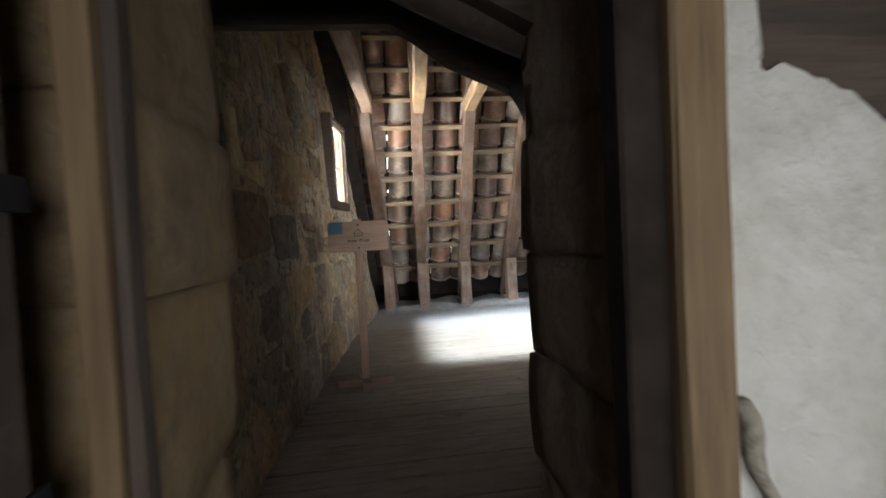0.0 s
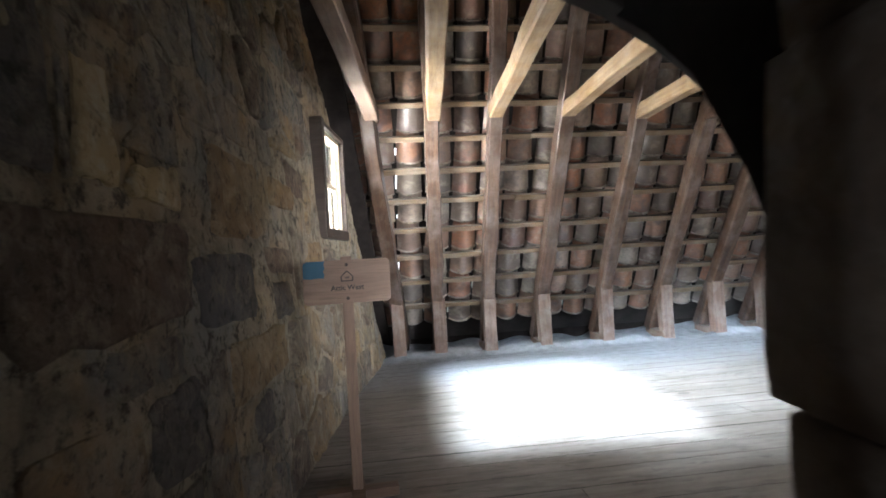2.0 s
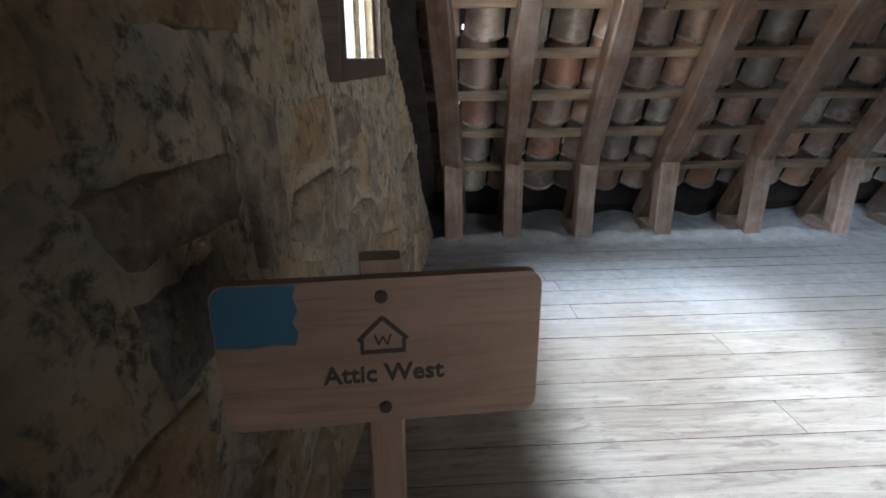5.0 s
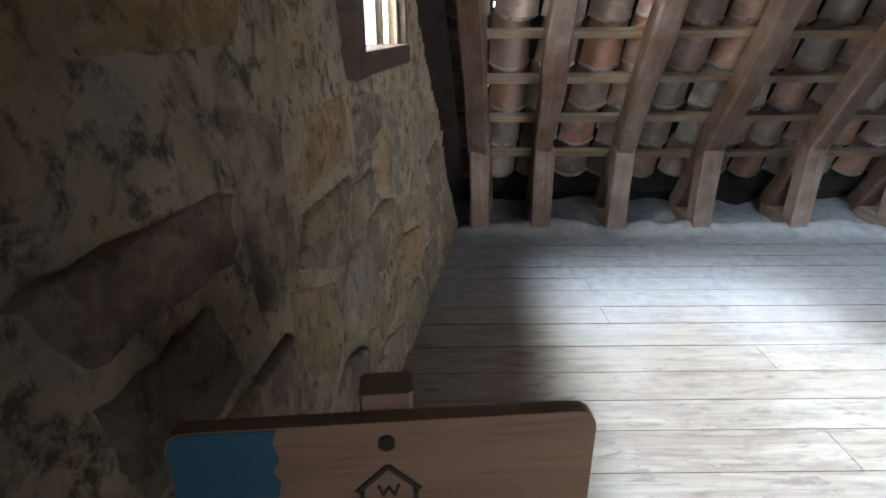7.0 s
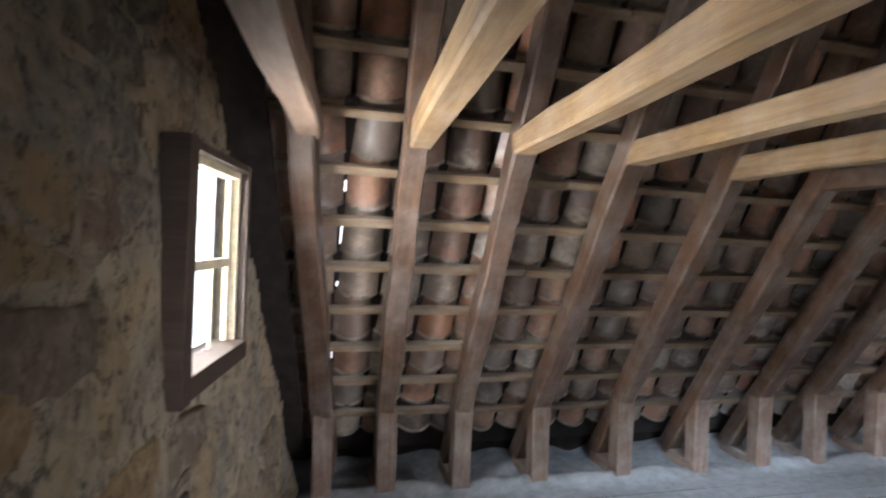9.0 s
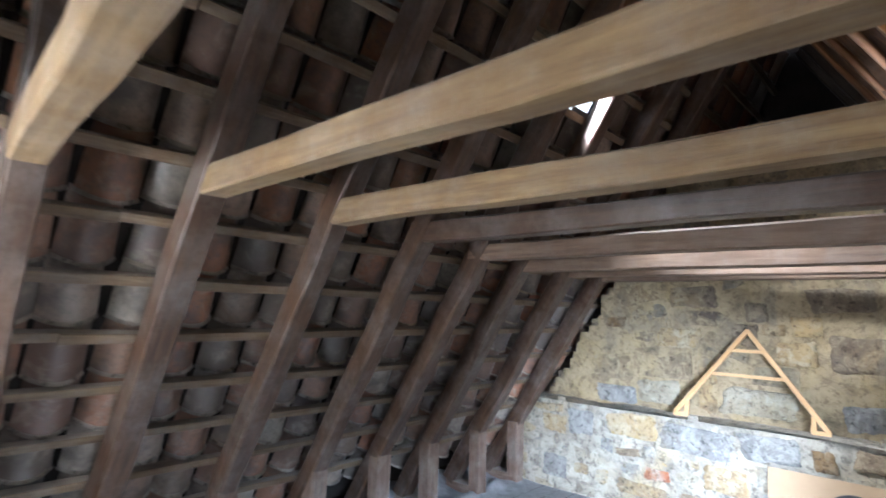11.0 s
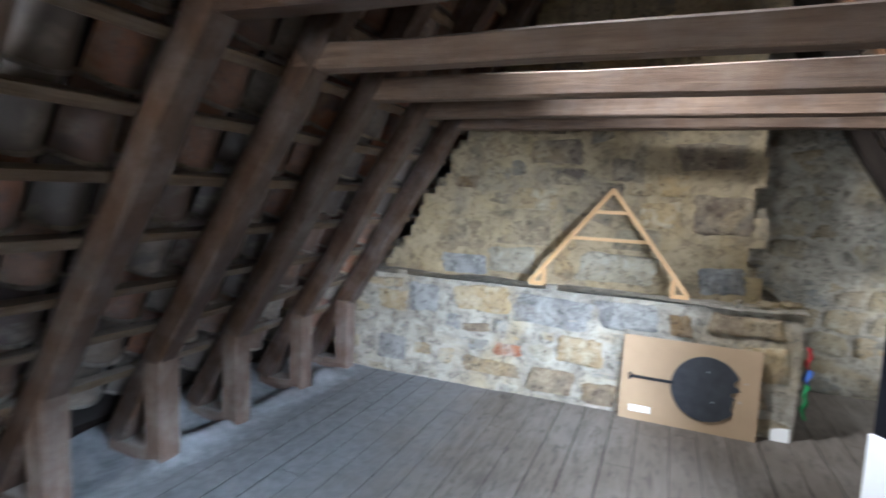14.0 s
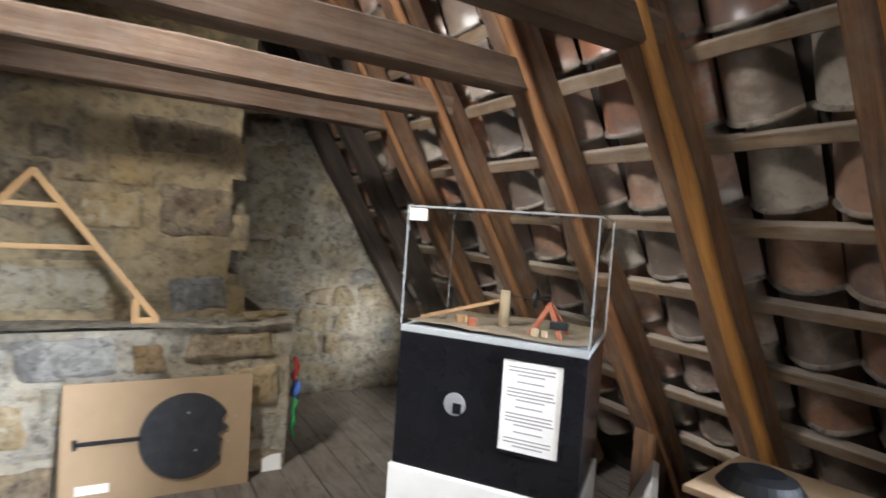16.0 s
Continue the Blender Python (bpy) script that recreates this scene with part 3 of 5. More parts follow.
def waney_edge(length, w, d, seed):
    """The barked, orange arris of a rafter: an uneven strip wrapped round its lower west corner."""
    bm = bmesh.new()
    rings = []
    n = int(length / 0.11)
    for i in range(n + 1):
        x = length * i / n
        a = 0.036 + 0.018 * noise.noise(Vector((x * 2.4, seed, 0.0)))
        b = 0.026 + 0.018 * noise.noise(Vector((x * 2.4, seed, 7.0)))
        y, z = w / 2, -d / 2
        ring = ((y - a, z - 0.0065), (y - 0.012, z - 0.008), (y + 0.002, z - 0.001), (y + 0.008, z + 0.012), (y + 0.0065, z + b), (y - a, z + b))
        rings.append([bm.verts.new((x, p, q)) for p, q in ring])
    for r0, r1 in zip(rings, rings[1:]):
        for k in range(6):
            bm.faces.new((r0[k], r0[(k + 1) % 6], r1[(k + 1) % 6], r1[k]))
    bm.faces.new(rings[0][::-1])
    bm.faces.new(rings[-1])
    return bm


def truss(k, x, with_south, collar_mat, collar_z, lean=(0.0, 0.0), skew=0.0):
    t = thing("roof_truss", (x, 0, 0), "old brown timber roof truss with collar beam and ashlar posts", "roof truss", "roof trusses along the attic")
    p, q = (lean[0], *north(-0.62, 0.07)), (lean[1], *north(4.40, 0.07))
    part("rafter", hewn((Vector(q) - Vector(p)).length, WIDTH, 0.14, 10 + k), M_RAFTER, t, at=along(p, q))
    foot = lean[0] * 0.75
    part("post", hewn(0.60, WIDTH, 0.12, 40 + k, 0.004, 0.008, 0.2), M_POST, t, "dusty short ashlar post", at=along((foot, POST_Y + 0.06, 0.0), (foot, POST_Y + 0.06, 1), (0, -1, 0)))
    part("sole_piece", hewn(0.36, WIDTH * 0.95, 0.09, 60 + k, 0.004, 0.008, 0.2), M_POST, t, "dusty sole piece", at=along((foot, 7.04, 0.045), (foot, 7.42, 0.045)))
    ya = POST_Y - (collar_z - POST_H) / SLOPE
    yb = 2 * RIDGE_Y - ya
    c = collar_z + 0.06
    part("collar_beam", hewn(ya - yb + 0.16, 0.115, 0.12, 80 + k, 0.005, 0.010, 0.5), collar_mat, t, at=along((-skew * (ya - yb), yb - 0.06, c), (0, ya + 0.06, c)))
    if with_south:
        p, q = (0, *south(-0.62, 0.07)), (0, *south(4.40, 0.07))
        part("rafter", hewn((Vector(q) - Vector(p)).length, WIDTH, 0.14, 110 + k), M_SOUTH, t, "orange-brown rafter", at=along(p, q))
        part("waney_edge", waney_edge((Vector(q) - Vector(p)).length, WIDTH, 0.14, 3.7 * k), M_SAP if k < 7 else M_SAP_OLD, t, "orange-brown sapwood edge", smooth=True, at=along(p, q))
        part("post", hewn(0.60, WIDTH, 0.12, 140 + k, 0.004, 0.008, 0.2), M_SOUTH, t, at=along((0, SOUTH_Y - 0.06, 0.0), (0, SOUTH_Y - 0.06, 1), (0, 1, 0)))
    else:
        y0, z0 = south(1.75, 0.07)
        p, q = (-skew * 2.4, y0, z0), (lean[1], *south(4.40, 0.07))
        part("rafter", hewn((Vector(q) - Vector(p)).length, WIDTH, 0.14, 110 + k), M_RAFTER, t, at=along(p, q))


LEAN = {0: (0.22, -0.30), 1: (0.075, -0.13), 2: (0.07, -0.07)}
SKEW = {0: 0.10, 1: 0.11, 2: 0.10, 3: 0.03}
for k, right in enumerate(RIGHT):
    zc = float(np.interp(right, (2.0, 2.6, 3.36, 3.96, 4.52, 5.8), (2.17, 2.145, 2.12, 2.06, 2.02, 2.02)))
    mat = M_GREYWOOD if k == 0 else M_COLLAR if k < 5 else M_RAFTER if k == 5 else M_GREYWOOD
    truss(k, right - WIDTH / 2, k >= 5, mat, zc, LEAN.get(k, (0.0, 0.0)), SKEW.get(k, 0.0))
for k, x in enumerate((6.42, 7.02)):
    t = thing("common_rafter", (x, 0, 0), "dark rafter beside the chimney breast", "rafter", "dark rafters of the recess")
    p, q = (0, *south(-0.62, 0.07)), (0, *south(4.40, 0.07))
    part("beam", hewn((Vector(q) - Vector(p)).length, WIDTH, 0.14, 170 + k), M_DARKWOOD, t, at=along(p, q))

# Added board: near-black filler for the shaded gap beside the gable.
gap_shade = thing("gap_shade_board", (0, 0, 0), "added near-black board for the shaded gap beside the gable", "board")
p, q = (0.20, *north(-0.55, 0.105)), (-0.20, *north(3.2, 0.105))
part("plank", hewn((Vector(q) - Vector(p)).length, 0.26, 0.025, 190, 0.004, 0.004, 0.4), M_SHADE_DIRT, gap_shade, at=along(p, q))

# ---- walls ----
def blocks(parent, name, spec, mat, seed):
    """Large dressed stones: rounded, uneven blocks given as x0, x1, y0, y1, z0, z1."""
    for i, (x0, x1, y0, y1, z0, z1) in enumerate(spec):
        bm = bmesh.new()
        bmesh.ops.create_cube(bm, size=1.0)
        bmesh.ops.subdivide_edges(bm, edges=bm.edges[:], cuts=5, use_grid_fill=True)
        size = Vector((x1 - x0, y1 - y0, z1 - z0))
        for v in bm.verts:
            c = v.co * 2
            r = 0.018
            p = Vector((v.co.x * size.x, v.co.y * size.y, v.co.z * size.z))
            inner = Vector([max(-(s / 2 - r), min(s / 2 - r, q)) for s, q in zip(size, p)])
            d = p - inner
            if d.length > 1e-6 and sum(1 for q in c if abs(q) > 0.99) > 1:
                p = inner + d.normalized() * r
            w = p + Vector((x0 + x1, y0 + y1, z0 + z1)) / 2 + Vector((seed, 0, 0))
            p += 0.022 * Vector((noise.noise(w * 4), noise.noise(w * 4 + Vector((9, 0, 0))), 0.5 * noise.noise(w * 4 + Vector((0, 9, 0)))))
            v.co = p
        ob = part(name, bm, mat, parent, smooth=True)
        ob.location = Vector((x0 + x1, y0 + y1, z0 + z1)) / 2 - parent.location


def window_hole(y, z, grow=0.0):
    return 5.19 - grow < y < 5.90 + grow and 1.22 - grow < z < 1.965 + grow


def in_west(y, z):
    return 1.80 < y < 7.15 - 0.625 * z + 0.03 * math.sin(9 * z) and z < 3.1 and not window_hole(y, z)


def west_place(y, z, h):
    return west_x(y, z) + h, y, z


wall_west = tagged(new("wall_west"), "rough rubble stone wall with lime mortar", "wall", kind="structure")
bm = sheet(1.8, 7.2, 0.0, 3.1, 0.035, lambda y, z, h: west_place(y, z, h - 0.006), in_west, 0.020, 1.0)
part("mortar", bm, M_MORTAR_W, wall_west, "pitted ochre-grey lime mortar", smooth=True)
bm = sheet(1.7, 7.5, -0.1, 3.4, 0.09, lambda u, v, h: (west_x(u, v) - 0.16, u, v), lambda u, v: not window_hole(u, v, 0.0), 0.0, 1.0)
part("core", thicken(bm, (-0.35, 0, 0)), M_MORTAR_W, wall_west)
rnd = random.Random(21)
seeds = []
z = 0.06
while z < 3.0:
    h = rnd.uniform(0.16, 0.36)
    y = 1.75 + rnd.uniform(0, 0.3)
    while y < 7.2:
        w = rnd.choice((0.16, 0.24, 0.34, 0.46, 0.62)) * rnd.uniform(0.85, 1.15)
        seeds.append((y + w / 2, z + h / 2 + rnd.uniform(-0.06, 0.06)))
        if w < 0.2 and rnd.random() < 0.5:
            seeds.append((y + w / 2 + rnd.uniform(-0.03, 0.03), z + h + rnd.uniform(-0.03, 0.0)))
        y += w
    z += h


BIG = ((3.37, 3.94, 1.13, 1.47, M_STONE_O), (3.20, 3.76, 0.83, 1.07, M_STONE_K), (2.43, 3.16, 0.87, 1.19, M_STONE_D), (4.08, 4.52, 1.31, 1.46, M_STONE_O),
       (3.94, 4.34, 0.99, 1.12, M_STONE_D), (3.97, 4.25, 0.79, 0.97, M_STONE_K), (4.60, 5.10, 0.98, 1.16, M_STONE_O), (3.38, 4.10, 0.54, 0.77, M_STONE_O),
       (2.30, 2.62, 1.24, 1.62, M_STONE_K), (2.86, 3.14, 0.48, 0.71, M_STONE_K), (2.68, 3.06, 0.74, 0.85, M_STONE_W),
       (2.70, 2.84, 1.22, 1.50, M_STONE_Y), (2.90, 3.18, 1.21, 1.30, M_STONE_Y), (3.55, 3.78, 0.38, 0.52, M_STONE_K), (4.42, 4.72, 1.40, 1.58, M_STONE_D), (4.52, 4.98, 1.88, 2.06, M_STONE_W))


def in_west_stone(y, z):
    return in_west(y, z) and not window_hole(y, z, 0.06)


def placed_stones(parent, spec, place, proud, seed):
    """Single large stones with ragged outlines, each given as u0, u1, v0, v1 and its material."""
    rnd = random.Random(seed)
    for u0, u1, v0, v1, mat in spec:
        cu, cv, poly = (u0 + u1) / 2, (v0 + v1) / 2, []
        wob = min(0.035, 0.12 * (u1 - u0))
        corners = [(a + rnd.uniform(-wob, wob), b + rnd.uniform(-0.7, 0.7) * wob) for a, b in ((u0, v0), (u1, v0), (u1, v1), (u0, v1))]
        for (a0, b0), (a1, b1) in zip(corners, corners[1:] + corners[:1]):
            for q in (0.07, 0.2, 0.35, 0.5, 0.65, 0.8, 0.93):
                w = Vector((a0 * 9 + q * 6, b0 * 9, 1.7))
                poly.append((a0 + (a1 - a0) * q + 0.015 * noise.noise(w), b0 + (b1 - b0) * q + 0.015 * noise.noise(w + Vector((0, 4, 0)))))
        centre = Vector(place(cu, cv, 0))
        bm = stone_mesh(poly, proud, rnd, 0.08, lambda a, b, h: Vector(place(a, b, h)) - centre)
        part("stone", bm, mat, parent, smooth=True).location = centre - parent.location


placed_stones(wall_west, BIG, west_place, 0.007, 77)
rubble(wall_west, M_STONE_W, seeds, (1.7, 7.2, 0.0, 3.1), in_west_stone, west_place, 5, gap=0.030, proud=(-0.006, 0.020), stretch=1.35, avoid=BIG, rounding=0.06)

# the doorway in the cross wall: jamb stones, pier, frame, log lintel
jamb = tagged(new("wall_jamb"), "large dressed ochre sandstone door jamb", "wall", kind="structure")
blocks(jamb, "jamb_stone", [(-0.62, -0.205, 1.16, 1.60, 0.0, 0.505), (-0.62, -0.212, 1.16, 1.72, 0.50, 0.865), (-0.62, -0.20, 1.16, 1.77, 0.86, 1.155), (-0.62, -0.222, 1.16, 1.75, 1.15, 1.62)], M_JAMB, 1.0)
part("core", box(-0.60, -0.25, 1.18, 1.6, 0.0, 1.6), M_MORTAR_W, jamb)
pier = tagged(new("wall_pier"), "thick pier of large worn sandstone blocks", "wall", kind="structure")
blocks(pier, "pier_stone", [(0.560, 1.05, 1.17, 1.90, 0.0, 0.275), (0.545, 1.05, 1.17, 1.92, 0.27, 0.58), (0.550, 1.05, 1.17, 1.90, 0.575, 0.87), (0.545, 1.05, 1.17, 1.915, 0.865, 1.18), (0.555, 1.05, 1.17, 1.905, 1.175, 1.66)], M_PIER, 4.0)
part("core", box(0.565, 1.04, 1.18, 1.89, 0.0, 1.64), M_PIER, pier)
wall_south = tagged(new("wall_south"), "dark stone cross wall over the low doorway", "wall", kind="structure")
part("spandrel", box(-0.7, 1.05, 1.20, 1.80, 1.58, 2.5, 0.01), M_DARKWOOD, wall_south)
part("core", box(1.05, 1.12, 1.19, 1.60, 0.0, 2.5), M_MORTAR_W, wall_south)
part("core", box(3.05, 3.35, 1.19, 1.60, 0.0, 2.5), M_MORTAR_W, wall_south)
part("core", box(1.12, 3.05, 1.19, 1.60, -0.05, 0.62), M_MORTAR_W, wall_south)
part("core", box(1.12, 3.05, 1.19, 1.60, 1.95, 2.5), M_MORTAR_W, wall_south)

frame_thing = tagged(new("door_frame"), "old ochre timber door frame with dark groove", "door frame", kind="structure")
part("post", hewn(1.62, 0.085, 0.06, 301, 0.003, 0.008, 0.4), M_OAK, frame_thing, at=along((0.568, 1.12, 0.0), (0.568, 1.12, 1.0), (0, -1, 0)))
part("rebate", hewn(1.62, 0.07, 0.06, 302, 0.003, 0.006, 0.4), M_SHADE_DIRT, frame_thing, "dark groove of the frame", at=along((0.488, 1.145, 0.0), (0.488, 1.145, 1.0), (0, -1, 0)))
part("post", hewn(1.62, 0.036, 0.05, 303, 0.004, 0.006, 0.4), M_OAK, frame_thing, at=along((-0.232, 1.10, 0.0), (-0.232, 1.10, 1.0), (0, -1, 0)))
part("rebate", hewn(1.62, 0.02, 0.05, 304, 0.003, 0.004, 0.4), M_DARKWOOD, frame_thing, "dark groove of the frame", at=along((-0.206, 1.125, 0.0), (-0.206, 1.125, 1.0), (0, -1, 0)))

door = thing("plank_door", (-0.30, 1.03, 0.0), "dark plank door standing open against the wall", "door")
for i in range(4):
    part("plank", box(-0.012, 0.018, -0.17 * (i + 1) + 0.003, -0.17 * i - 0.003, 0.02, 1.55, 0.004), M_DARKWOOD, door)
for z in (0.66, 1.0):
    part("hinge", box(0.018, 0.026, -0.45, 0.02, z - 0.02, z + 0.02, 0.003), M_IRON, door, "black iron strap hinge")

bm = bmesh.new()
low = [(-0.60, 1.60), (0.25, 1.60), (0.42, 1.53), (0.60, 1.44), (0.62, 1.32), (0.70, 1.32), (0.70, 1.75), (-0.60, 1.75)]
bm.faces.new([bm.verts.new((x, 1.76, z)) for x, z in low])
thicken(bm, (0, 0.16, 0))
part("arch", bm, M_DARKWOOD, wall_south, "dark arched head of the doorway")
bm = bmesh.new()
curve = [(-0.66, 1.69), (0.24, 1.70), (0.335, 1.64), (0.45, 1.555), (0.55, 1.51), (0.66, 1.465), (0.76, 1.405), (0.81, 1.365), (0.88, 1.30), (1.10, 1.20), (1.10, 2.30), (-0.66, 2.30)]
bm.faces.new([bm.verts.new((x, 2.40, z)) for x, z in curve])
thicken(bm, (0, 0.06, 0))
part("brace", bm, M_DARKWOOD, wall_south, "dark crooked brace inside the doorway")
lintel = thing("log_lintel", (-0.30, 1.86, 1.80), "round dark log over the low doorway", "beam")
bm = bmesh.new()
b = bmesh.new()
bmesh.ops.create_cone(b, cap_ends=True, segments=18, radius1=0.07, radius2=0.06, depth=1.36)
bmesh.ops.subdivide_edges(b, edges=[e for e in b.edges if abs(e.verts[0].co.z - e.verts[1].co.z) > 0.5], cuts=8)
for v in b.verts:
    v.co += 0.014 * Vector((noise.noise(v.co * 3), noise.noise(v.co * 3 + Vector((5, 0, 0))), 0))
    v.co.x += 0.03 * math.sin(v.co.z * 3.5)
merge(bm, b)
m = along((0.0, 0.0, 0.0), (1.25, 0.06, -0.42)) @ pose(0.68, 0, 0, 0, 90, 0)
part("log", bm, M_DARKWOOD, lintel, smooth=True, at=m)

# plastered face of the cross wall in the room behind
def plaster_top(x):
    xs, zs = (0.60, 0.695, 0.705, 0.74, 0.78, 0.86, 0.94, 1.2), (1.36, 1.34, 1.155, 1.165, 1.15, 1.12, 1.05, 0.85)
    return float(np.interp(x, xs, zs)) + 0.008 * noise.noise(Vector((x * 40, 1, 2)))


def in_plaster(x, z):
    return x > 0.612 + 0.008 * math.sin(11 * z) and z < plaster_top(x) + 0.006


plaster = finish("plaster", sheet(0.60, 1.20, -0.05, 1.4, 0.008, lambda u, v, h: (u, 1.135 + h, min(v, plaster_top(u))), in_plaster, 0.012, 7.0), M_PLASTER, smooth=True)
tagged(plaster, "cracked white lime plaster with a broken upper edge", "plaster", kind="structure")
bm = bmesh.new()
rows = []
for i in range(24):
    z = 0.66 - i * 0.03
    c = 0.635 + 0.30 * (0.66 - z) + 0.008 * math.sin(i * 1.3)
    w = 0.013 + 0.003 * math.sin(i * 0.9)
    rows.append([bm.verts.new((c + d * w, 1.122 - 0.006 * (1 - d * d), z)) for d in (-1, -0.4, 0.4, 1)])
for r0, r1 in zip(rows, rows[1:]):
    for k in range(3):
        bm.faces.new((r0[k], r0[k + 1], r1[k + 1], r1[k]))
thicken(bm, (0, 0.02, 0))
repair = finish("cement_repair", bm, M_MORTAR_E, smooth=True)
tagged(repair, "grey cement repair along a crack in the plaster", "repair", kind="structure")
back = tagged(new("wall_back_room"), "plain stone walls of the room behind", "wall", kind="structure")
part("face", box(0.62, 1.14, 1.15, 1.20, 0.0, 2.2), M_DARKWOOD, back)
part("side", box(1.12, 1.30, -0.75, 1.20, -0.05, 0.30), M_PLASTER, back)
part("side", box(1.12, 1.30, -0.75, 1.20, 1.25, 2.4), M_PLASTER, back)
part("side", box(1.12, 1.30, -0.75, 0.05, 0.30, 1.25), M_PLASTER, back)
part("side", box(1.12, 1.30, 0.65, 1.20, 0.30, 1.25), M_PLASTER, back)
part("side", box(-1.0, -0.72, -0.75, 1.25, -0.05, 2.4), M_MORTAR_W, back)
part("side", box(-1.0, 1.30, -0.95, -0.75, -0.05, 2.4), M_MORTAR_W, back)
part("side", box(-1.0, -0.60, 1.16, 1.9, -0.05, 2.5), M_MORTAR_W, back)
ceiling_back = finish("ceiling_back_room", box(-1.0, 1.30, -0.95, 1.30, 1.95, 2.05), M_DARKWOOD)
tagged(ceiling_back, "dark board ceiling of the back room", "ceiling", kind="structure")
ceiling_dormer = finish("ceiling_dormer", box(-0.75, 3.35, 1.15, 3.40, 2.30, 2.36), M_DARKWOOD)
tagged(ceiling_dormer, "dark board ceiling of the dormer", "ceiling", kind="structure")
# Unseen wall added to hold dormer light off the near west wall.
west_light_screen = finish("wall_dormer_west", box(1.11, 1.15, 1.92, 2.16, -0.05, 2.30), M_MORTAR_W)
tagged(west_light_screen, "unseen added side wall of the dormer", "wall", kind="structure")
bm = bmesh.new()
bm.faces.new([bm.verts.new((0.70, y, z)) for y, z in ((1.925, 0.82), (2.05, 0.84), (2.06, 1.02), (2.10, 1.11), (2.14, 1.17), (2.20, 1.265), (2.32, 1.375), (2.56, 1.55), (2.86, 1.76), (2.86, 2.30), (1.925, 2.30))])
thicken(bm, (-0.025, 0, 0))
hood = finish("wall_dormer_hood", bm, M_SHADE_DIRT)
tagged(hood, "dark sloping board cheek beside the doorway", "wall", kind="structure")
cheek = finish("wall_dormer_cheek", box(3.16, 3.20, 1.60, 2.30, -0.05, 2.30), M_MORTAR_W)
tagged(cheek, "unseen added side wall of the dormer", "wall", kind="structure")

# end wall: chimney breast with ledge, and the recess beside it
END_X, UP_X, LEDGE_Z = 5.86, 6.12, 0.85
wall_east = tagged(new("wall_east"), "stone chimney breast with ledge and white lime joints", "wall", kind="structure")


def in_low(y, z):
    return 3.70 < y < 7.10 and 0 <= z < LEDGE_Z + 0.02 * math.sin(5 * y)


def low_place(y, z, h):
    return END_X + 0.035 * max(0.0, 4.6 - y) - h, y, z


def step_edge(z):
    q = math.floor(z / 0.095)
    return POST_Y + 0.02 - (q * 0.095 + 0.07 - POST_H) / SLOPE + 0.06 + 0.04 * math.sin(q * 5.1)


def right_edge(z):
    q = math.floor(z / 0.21)
    return 3.98 + 0.05 * math.sin(q * 2.7 + 1)


def in_up(y, z):
    return right_edge(z) < y < step_edge(z) and LEDGE_Z - 0.05 < z < 3.2


def up_place(y, z, h):
    return UP_X - h, y, z


part("mortar", sheet(3.66, 7.12, 0.0, LEDGE_Z + 0.04, 0.04, low_place, in_low, 0.02, 11), M_MORTAR_E, wall_east, "white lime mortar", smooth=True)
part("mortar", sheet(3.86, 7.0, LEDGE_Z - 0.05, 3.2, 0.035, up_place, in_up, 0.018, 13), M_MORTAR_U, wall_east, "grey-ochre lime mortar", smooth=True)
part("ledge", sheet(3.68, 7.1, END_X - 0.02, UP_X + 0.05, 0.04, lambda u, v, h: (v, u, LEDGE_Z + h + 0.01), lambda u, v: True, 0.02, 15), M_MORTAR_E, wall_east, "rough stone ledge", smooth=True)
part("core", box(END_X + 0.05, 7.5, 3.73, 7.6, -0.05, LEDGE_Z - 0.02), M_MORTAR_E, wall_east)
for i in range(17):
    z0 = LEDGE_Z - 0.02 + i * 0.14
    part("core", box(UP_X + 0.03, 7.5, right_edge(z0 + 0.07) + 0.02, step_edge(z0 + 0.07) - 0.02, z0, z0 + 0.14), M_STONE_E, wall_east)
rnd = random.Random(8)
seeds = []
z = 0.0
for h, ws in ((0.17, (0.3, 0.42)), (0.15, (0.16, 0.24, 0.34)), (0.13, (0.14, 0.2, 0.3)), (0.14, (0.18, 0.3)), (0.25, (0.45, 0.6))):
    y = 3.66 + rnd.uniform(0, 0.1)
    while y < 7.1:
        w = rnd.choice(ws) * rnd.uniform(0.85, 1.15)
        seeds.append((y + w / 2, z + h / 2 + rnd.uniform(-0.02, 0.02)))
        y += w
    z += h
LOW = ((5.04, 5.63, 0.57, 0.81, M_STONE_B), (4.55, 5.01, 0.63, 0.81, M_STONE_B), (5.66, 6.12, 0.62, 0.82, M_STONE_Y), (6.26, 6.51, 0.55, 0.80, M_STONE_B),
       (4.36, 4.52, 0.60, 0.77, M_STONE_O), (4.93, 5.26, 0.31, 0.51, M_STONE_Y), (5.12, 5.49, 0.04, 0.24, M_STONE_N), (6.54, 6.81, 0.54, 0.71, M_STONE_Y),
       (6.56, 6.95, 0.74, 0.82, M_STONE_L), (4.80, 5.07, 0.04, 0.19, M_STONE_N), (5.56, 6.05, 0.12, 0.25, M_STONE_N), (6.51, 6.79, 0.12, 0.34, M_STONE_B),
       (5.55, 5.77, 0.30, 0.38, M_REDSTONE), (5.82, 6.02, 0.44, 0.52, M_STONE_N), (3.78, 4.30, 0.66, 0.82, M_STONE_N), (3.74, 4.02, 0.38, 0.60, M_STONE_Y))
placed_stones(wall_east, LOW, low_place, 0.016, 78)
rubble(wall_east, M_STONE_L, seeds, (3.70, 7.1, 0.0, 0.85), in_low, low_place, 6, gap=0.045, proud=(-0.004, 0.016), stretch=1.5, avoid=LOW, rounding=0.12)
seeds = []
z = 0.86
